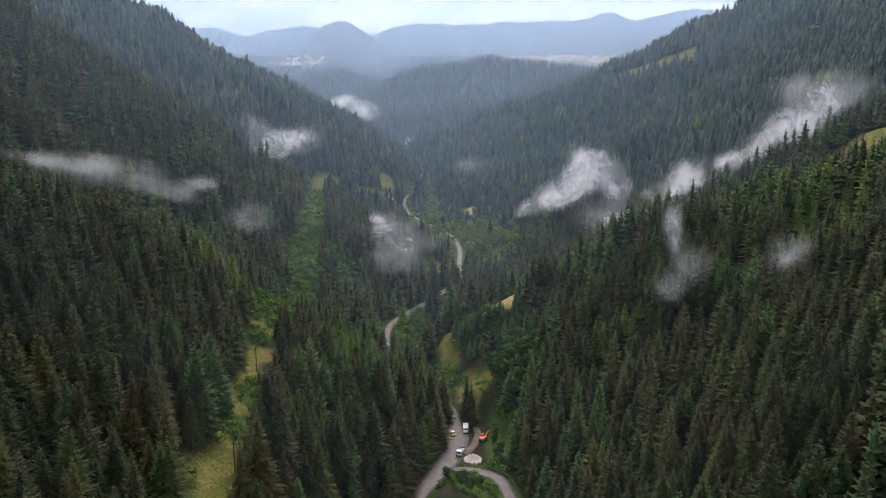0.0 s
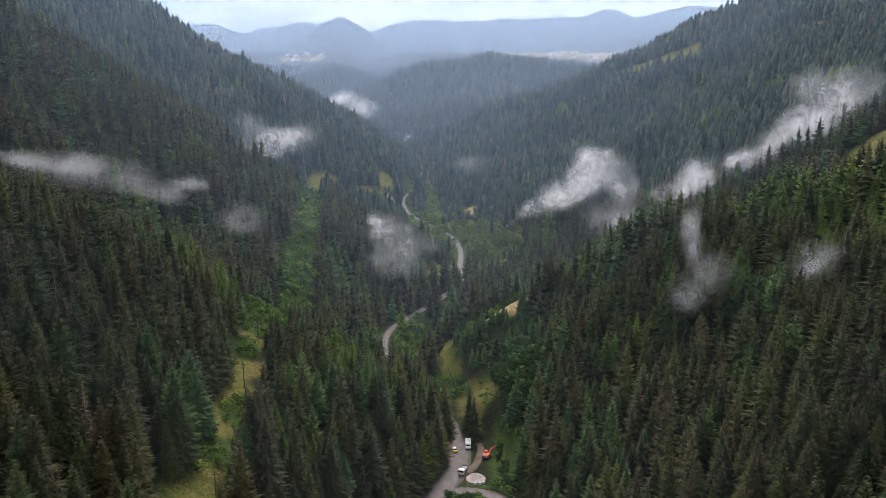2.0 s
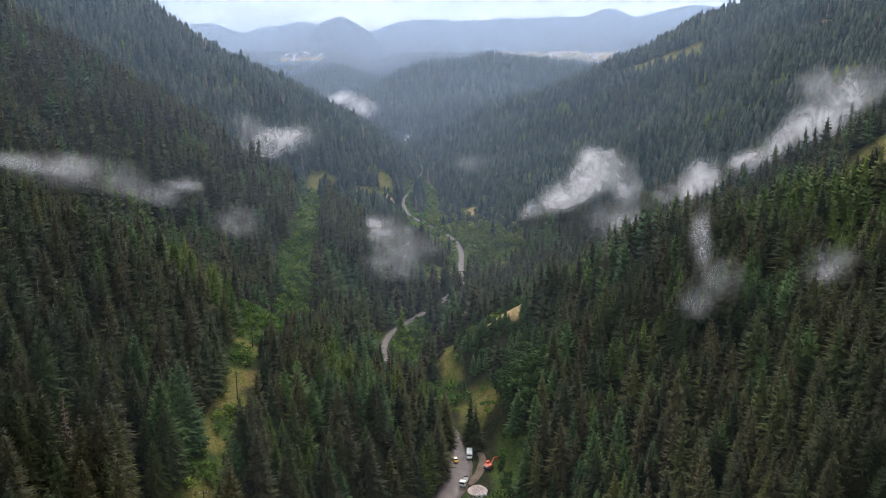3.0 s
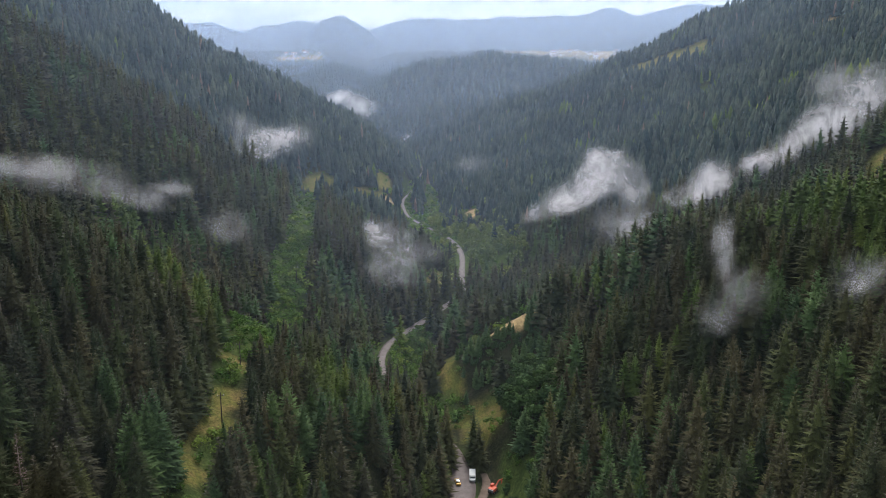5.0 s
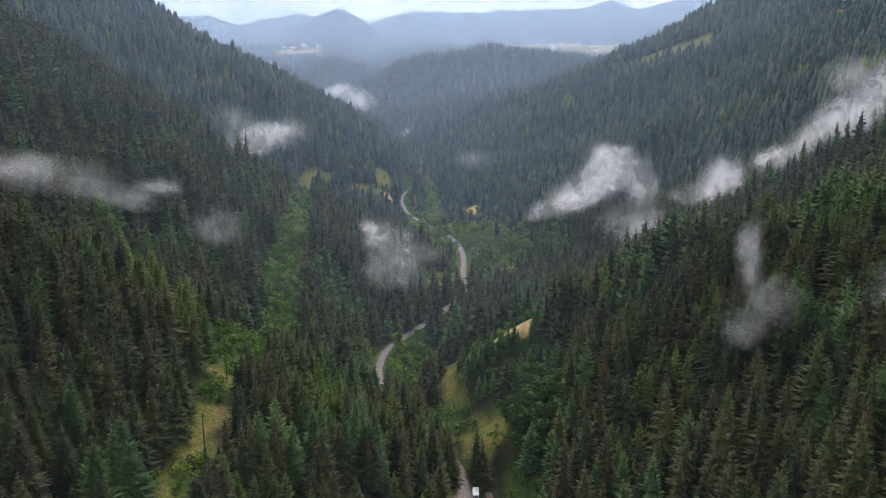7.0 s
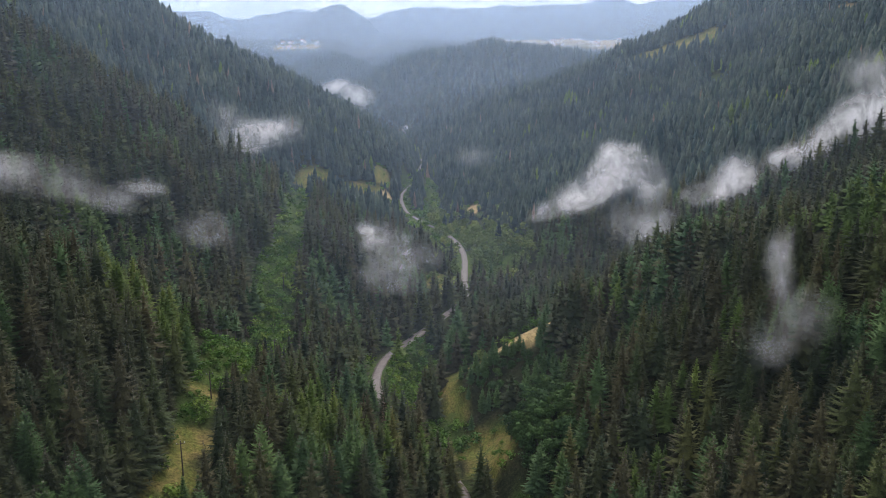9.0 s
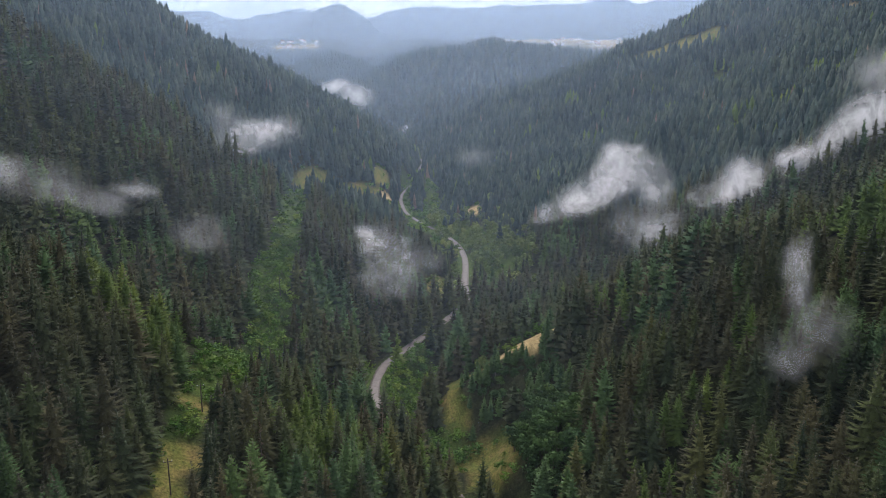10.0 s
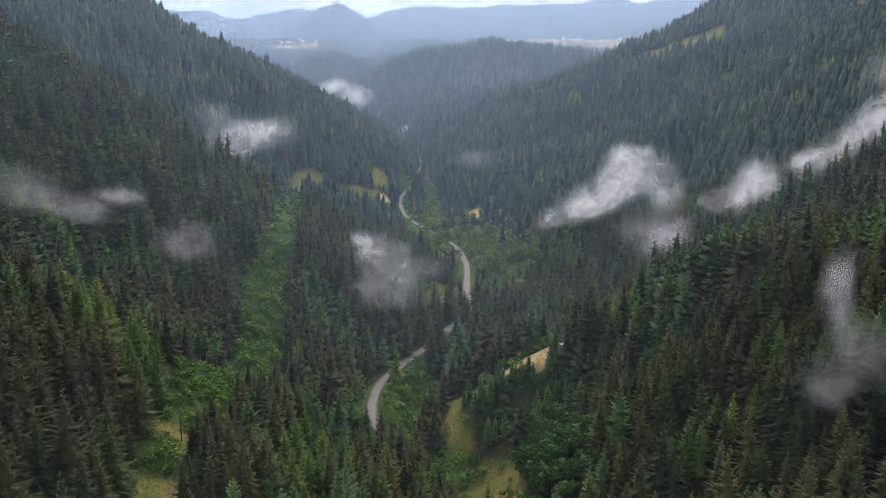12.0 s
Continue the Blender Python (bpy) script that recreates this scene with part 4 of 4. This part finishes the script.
# aerial haze of the valley, added as blue-tinted see-through sheets, thicker with distance
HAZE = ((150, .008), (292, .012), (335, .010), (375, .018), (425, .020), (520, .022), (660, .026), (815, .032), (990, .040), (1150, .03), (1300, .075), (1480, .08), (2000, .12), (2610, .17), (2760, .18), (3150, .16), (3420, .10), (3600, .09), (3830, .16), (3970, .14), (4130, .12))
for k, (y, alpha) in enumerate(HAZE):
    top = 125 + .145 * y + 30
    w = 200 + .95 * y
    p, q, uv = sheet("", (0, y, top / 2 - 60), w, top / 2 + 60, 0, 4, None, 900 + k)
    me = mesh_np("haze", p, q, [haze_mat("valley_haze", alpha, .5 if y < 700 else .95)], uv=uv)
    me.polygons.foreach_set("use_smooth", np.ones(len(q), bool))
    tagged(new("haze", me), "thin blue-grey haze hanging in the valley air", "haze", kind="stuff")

# ---- the works yard at the fork ----
YZ = YARD[2]


def wheel(parent, x, y, z, r, w):
    tyre = part("wheel", rod(BM(), (x - w / 2, y, z), (x + w / 2, y, z), r, n=16), M_RUBBER, parent)
    part("rim", rod(BM(), (x - w / 2 - .01, y, z), (x + w / 2 + .01, y, z), r * .55, n=12), M_STEEL, tyre, "grey steel rim")


def panel_van(x, y, z, turn):
    t = thing("van", x, y, z, turn, label="white panel van parked on the asphalt beside a spruce", category="van")
    bm = box(BM(), 0, -.5, 1.35, 2.1, 4.6, 1.9, bevel=.12)
    part("body", bm, M_WHITE, t)
    part("bonnet", box(BM(), 0, 2.25, .85, 1.95, 1.1, .85, -6, bevel=.12), M_WHITE, t)
    part("windscreen", box(BM(), 0, 1.85, 1.62, 1.8, .06, .95, 32), M_GLASS, t, "dark windscreen")
    for s in (-1, 1):
        part("side_window", box(BM(), s * 1.045, 1.2, 1.7, .03, .8, .6, bevel=.01), M_GLASS, t)
        part("headlight", box(BM(), s * .75, 2.8, .95, .35, .06, .2, bevel=.02), M_STEEL, t)
        for wy in (1.75, -1.9):
            wheel(t, s * .95, wy, .36, .36, .24)
    part("bumper", box(BM(), 0, 2.82, .5, 1.95, .12, .25, bevel=.03), M_RUBBER, t)
    return t


def flatbed_truck(x, y, z, turn):
    t = thing("flatbed_truck", x, y, z, turn, label="white-cabbed flatbed truck with a grey bed beside the gravel heap", category="truck")
    part("cab", box(BM(), 0, 2.0, 1.45, 2.0, 1.6, 1.7, bevel=.12), M_WHITE, t)
    part("windscreen", box(BM(), 0, 2.82, 1.75, 1.75, .05, .75, -8), M_GLASS, t, "dark windscreen")
    for s in (-1, 1):
        part("side_window", box(BM(), s * 1.005, 2.1, 1.8, .03, .85, .6), M_GLASS, t)
        part("headlight", box(BM(), s * .7, 2.83, .95, .35, .05, .2), M_STEEL, t)
        part("mirror", box(BM(), s * 1.15, 2.7, 1.8, .12, .08, .3, bevel=.02), M_RUBBER, t)
        for wy in (2.0, -1.6):
            wheel(t, s * .85, wy, .42, .42, .26)
    part("chassis", box(BM(), 0, -.2, .65, .9, 5.4, .25, bevel=.03), M_STEEL, t)
    part("bed", box(BM(), 0, -1.0, .95, 2.1, 4.0, .12, bevel=.02), M_STEEL, t)
    for s in (-1, 1):
        part("bed_side", box(BM(), s * 1.03, -1.0, 1.2, .06, 4.0, .4, bevel=.015), M_STEEL, t)
    part("tailboard", box(BM(), 0, -2.98, 1.2, 2.1, .06, .4, bevel=.015), M_STEEL, t)
    return t


def small_car(x, y, z, turn):
    t = thing("car", x, y, z, turn, label="small yellow car with a pale roof at the road edge", category="car")
    part("body", box(BM(), 0, 0, .62, 1.65, 3.7, .62, bevel=.16), M_YELLOW, t)
    bm = box(BM(), 0, -.15, 1.12, 1.45, 2.0, .5, bevel=.14)
    part("cabin", bm, M_GLASS, t, "dark glazed cabin")
    part("roof", box(BM(), 0, -.15, 1.385, 1.25, 1.5, .06, bevel=.02), M_WHITE, t)
    for s in (-1, 1):
        part("headlight", box(BM(), s * .55, 1.84, .68, .3, .05, .16), M_WHITE, t)
        part("tail_light", box(BM(), s * .6, -1.84, .7, .25, .05, .16), M_ORANGE, t)
        for wy in (1.15, -1.2):
            wheel(t, s * .74, wy, .3, .3, .2)
    return t


def excavator(x, y, z, turn):
    t = thing("excavator", x, y, z, turn, label="orange-red tracked excavator with its arm stretched out", category="excavator")
    for s in (-1, 1):
        tr = part("track", box(BM(), s * .95, 0, .4, .5, 3.0, .75, bevel=.2), M_RUBBER, t)
        for wy in (-1.05, 0, 1.05):
            part("roller", rod(BM(), (s * 1.19, wy, .38), (s * 1.22, wy, .38), .24, n=12), M_STEEL, tr)
    part("undercarriage", box(BM(), 0, 0, .55, 1.5, 1.6, .4, bevel=.05), M_STEEL, t)
    part("house", box(BM(), .1, -.5, 1.35, 2.2, 2.3, 1.0, bevel=.12), M_ORANGE, t)
    cab = part("cab", box(BM(), -.65, .45, 1.75, .95, 1.35, 1.6, bevel=.08), M_ORANGE, t)
    part("window", box(BM(), -.65, 1.14, 2.0, .78, .03, .9), M_GLASS, cab)
    part("side_window", box(BM(), -1.135, .45, 2.05, .03, 1.0, .75), M_GLASS, cab)
    part("counterweight", box(BM(), .1, -1.75, 1.3, 2.1, .5, .8, bevel=.15), M_STEEL, t)
    bm = box(BM(), .35, 1.75, 2.25, .34, 2.7, .42, 32, bevel=.05)
    part("boom", bm, M_ORANGE, t)
    part("boom_tip", box(BM(), .35, 3.7, 2.75, .32, 1.9, .38, -14, bevel=.05), M_ORANGE, t)
    part("stick", box(BM(), .35, 4.9, 1.65, .28, .32, 2.1, -14, bevel=.04), M_ORANGE, t)
    part("bucket", box(BM(), .35, 5.0, .45, .8, .75, .7, 25, bevel=.12), M_STEEL, t)
    for s in (-1, 1):
        part("cylinder", rod(BM(), (.35 + s * .24, .7, 1.5), (.35 + s * .24, 2.2, 2.45), .07), M_STEEL, t)
    part("stick_cylinder", rod(BM(), (.35, 2.7, 3.05), (.35, 4.6, 2.7), .07), M_STEEL, t)
    return t


def heap(name, x, y, z, rx, ry, h, material, label, category, seed):
    """A loose heap with slumped, stony sides."""
    r = np.random.RandomState(seed)
    bm = BM()
    bmesh.ops.create_grid(bm, x_segments=22, y_segments=22, size=1)
    for v in bm.verts:
        d = math.hypot(v.co.x, v.co.y)
        k = max(0, 1 - d) ** .8
        w = noise.fractal(Vector((v.co.x * 2.3 + seed, v.co.y * 2.3, 0)), .6, 2.2, 4)
        v.co = (v.co.x * rx, v.co.y * ry, k * h * (1 + .35 * w) + .12 * w - (.25 if d > 1 else .05))
    me = bpy.data.meshes.new(name)
    bm.to_mesh(me)
    bm.free()
    me.materials.append(material)
    ob = new(name, me)
    ob.location = (x, y, z)
    for k in range(16):
        a, d = r.uniform(0, 6.283), r.uniform(.55, 1.0)
        b2 = BM()
        s = r.uniform(.12, .3)
        bmesh.ops.create_icosphere(b2, subdivisions=1, radius=s, matrix=Matrix.Translation((math.cos(a) * rx * d, math.sin(a) * ry * d, .1)) @ Matrix.Diagonal((1, r.uniform(.6, 1), r.uniform(.5, .9), 1)))
        part("stone", b2, material, ob)
    return tagged(ob, label, category)


panel_van(17.7, 265.7, YZ + .02, 176)
flatbed_truck(14.6, 246.5, YZ + .02, 160)
small_car(12.4, 262.5, YZ + .12, 8)
excavator(24.0, 257.0, YZ, -38)
heap("gravel_heap", 18.8, 242.2, YZ - .02, 3.5, 3.3, 2.0, M_GRAVEL, "heap of pinkish pale gravel beside the road", "gravel heap", 3)


def sack(x, y, z, turn):
    bm = BM()
    bmesh.ops.create_cube(bm, size=1, matrix=Matrix.Diagonal((.62, .62, .7, 1)))
    bmesh.ops.subdivide_edges(bm, edges=bm.edges[:], cuts=3, use_grid_fill=True)
    for v in bm.verts:
        k = 1 + .18 * (1 - (abs(v.co.z) * 2.1) ** 2) + .06 * noise.noise(v.co * 3 + Vector((x, y, 0)))
        v.co = (v.co.x * k, v.co.y * k, v.co.z + .35)
    t = thing("bulk_sack", x, y, z, turn, label="white bulk sack standing beside the gravel heap", category="sack", group="sacks by the gravel")
    part("bag", bm, M_WHITE, t)
    for s in (-1, 1):
        part("strap", box(BM(), s * .2, 0, .71, .05, .36, .04, bevel=.01), M_STEEL, t)
    return t


for sx, sy, sr in ((18.3, 238.6, 10), (19.9, 238.3, 40), (21.3, 239.0, 75)):
    sack(sx, sy, YZ - .02, sr)

# dirt track past the excavator, guard rail and culvert wall at the curve
track_line = smooth_line(((15.5, 246.5, YZ), (18.5, 250, YZ), (21, 256, YZ), (22.6, 264, YZ + .1), (22.2, 269, float(ground_z(22.2, 269.0)) + .1)), 8)
ribbon("dirt_track", track_line, np.full(len(track_line), 1.5), M_DIRT, "brown dirt track leaving the yard past the excavator", lift=.02, edge=.25)


def guard_rail(points):
    """A steel rail on posts along a line."""
    p = smooth_line(points, 4)
    t = thing("guard_rail", 0, 0, 0, label="grey steel guard rail along the outer road edge", category="guard rail")
    for a, b in zip(p[:-1], p[1:]):
        d = Vector(b) - Vector(a)
        m = (Vector(a) + Vector(b)) / 2
        part("rail", box(BM(), m.x, m.y, m.z + .62, d.length + .02, .06, .3, 0, 0, math.degrees(math.atan2(d.y, d.x)), bevel=.02), M_STEEL, t)
    for a in p[::2]:
        part("post", box(BM(), a[0], a[1], a[2] + .25, .1, .1, 1.0), M_STEEL, t)


guard_rail(((15.5, 237.0, YZ), (20.5, 236.3, YZ), (25.5, 233.6, YZ), (30.2, 229, YZ), (32.8, 220, YZ - 1.0)))
wall = thing("culvert_wall", 13.6, 227.4, YZ - 2.6, 6, label="grey stone culvert wall in the ditch between the roads", category="wall")
for row in range(5):
    for c in range(6):
        part("stone", box(BM(), -3 + c * 1.1 + (row % 2) * .5, random.uniform(-.04, .04), .25 + row * .5, 1.04, .5, .45, bevel=.05), M_STONE, wall)

# ---- utility poles along the cleared strip ----
def utility_pole(x, y, h, turn):
    z = float(ground_z(x, y))
    t = thing("utility_pole", x, y, z - .5, turn, label="dark wooden utility pole standing in the cleared strip", category="utility pole", group="poles of the power line")
    part("shaft", rod(BM(), (0, 0, 0), (0, 0, h + .5), .17, .12, 10), M_POLE, t)
    part("crossarm", box(BM(), 0, 0, h - .25, 1.8, .12, .14, bevel=.02), M_POLE, t)
    for k in (-.8, 0, .8):
        part("insulator", rod(BM(), (k, 0, h - .18), (k, 0, h + .1 + (.4 if k == 0 else 0)), .06, .045, 8), M_WHITE, t, "pale ceramic insulator")
    return t


for ux, uy, uh in ((-53.5, 220.7, 8.5), (-46.1, 163, 8.5), (-57, 256, 8.0), (-56.5, 337, 8.5), (-60.5, 381, 8.5)):
    utility_pole(ux, uy, uh, 20)

# ---- pines with bare stems at the strip's edge ----
for k in range(14):
    px_, py_ = -85 + k * 1.4 + rng.uniform(-.8, .8), 315 + rng.uniform(-2, 5)
    h = rng.uniform(14, 18)
    t = thing("pine_tree", px_, py_, float(ground_z(px_, py_)) - .2, rng.uniform(0, 360), label="tall pine with a bare reddish stem and high dark crown", category="tree", group="pines at the clearing")
    for n_, me in (("crown", mesh_np("crown", *spruce(900 + k % 4, h, 2.7, 8, 7, 2, .56, .2, .5, .2)[0], [M_FIR])), ("trunk", mesh_np("trunk", *stem(h * .98, .24), [M_BARK]))):
        o = new(n_, me)
        o.parent = t

# ---- dead trees on the near slopes ----
for dx_, dy_ in ((112.9, 173.0), (-36.5, 232.0)):
    t = thing("dead_spruce_tree", dx_, dy_, float(ground_z(dx_, dy_)) - .2, 40, label="dead spruce with reddish-brown bare branches on the slope", category="tree", group="dead spruces")
    for n_, me in zip(("crown", "trunk"), masters[3, 0]):
        o = new(n_, me)
        o.parent = t

# ---- houses of the far villages ----
def house(x, y, w, d, h, turn, roof_mat, label):
    z = float(ground_z(x, y))
    t = thing("house", x, y, z - 1.5, turn, label=label, category="house", group="houses of the far village")
    part("wall", box(BM(), 0, 0, h / 2 + .75, w, d, h + 1.5), M_WALL, t)
    bm = BM()
    e = .6
    c = [bm.verts.new(p) for p in ((-w / 2 - e, -d / 2 - e, h + 1.4), (w / 2 + e, -d / 2 - e, h + 1.4), (w / 2 + e, d / 2 + e, h + 1.4), (-w / 2 - e, d / 2 + e, h + 1.4), (-w / 2 - e, 0, h + 1.4 + d * .33), (w / 2 + e, 0, h + 1.4 + d * .33))]
    for f in ((0, 1, 5, 4), (2, 3, 4, 5), (0, 4, 3), (1, 2, 5), (3, 2, 1, 0)):
        bm.faces.new([c[i] for i in f])
    part("roof", bm, roof_mat, t)
    part("chimney", box(BM(), w * .22, d * .1, h + 2 + d * .33, .9, .9, 2.2), M_STONE, t)
    for k in range(3):
        part("window", box(BM(), -w / 3 + k * w / 3, -d / 2 - .02, h * .62 + 1.4, 1.3, .1, 1.5), M_PANE, t)
    return t


hr = np.random.RandomState(12)
for k in range(34):
    if k < 24:
        hx, hy = hr.uniform(520, 800), hr.uniform(2880, 2960)
    else:
        hx, hy = hr.uniform(-520, -380), hr.uniform(2835, 2930)
    house(hx, hy, hr.uniform(8, 13), hr.uniform(7, 9), hr.uniform(4, 6), hr.uniform(-25, 25), M_ROOF if hr.uniform() < .7 else M_STONE, "pale rendered village house with a red roof on the far plateau")
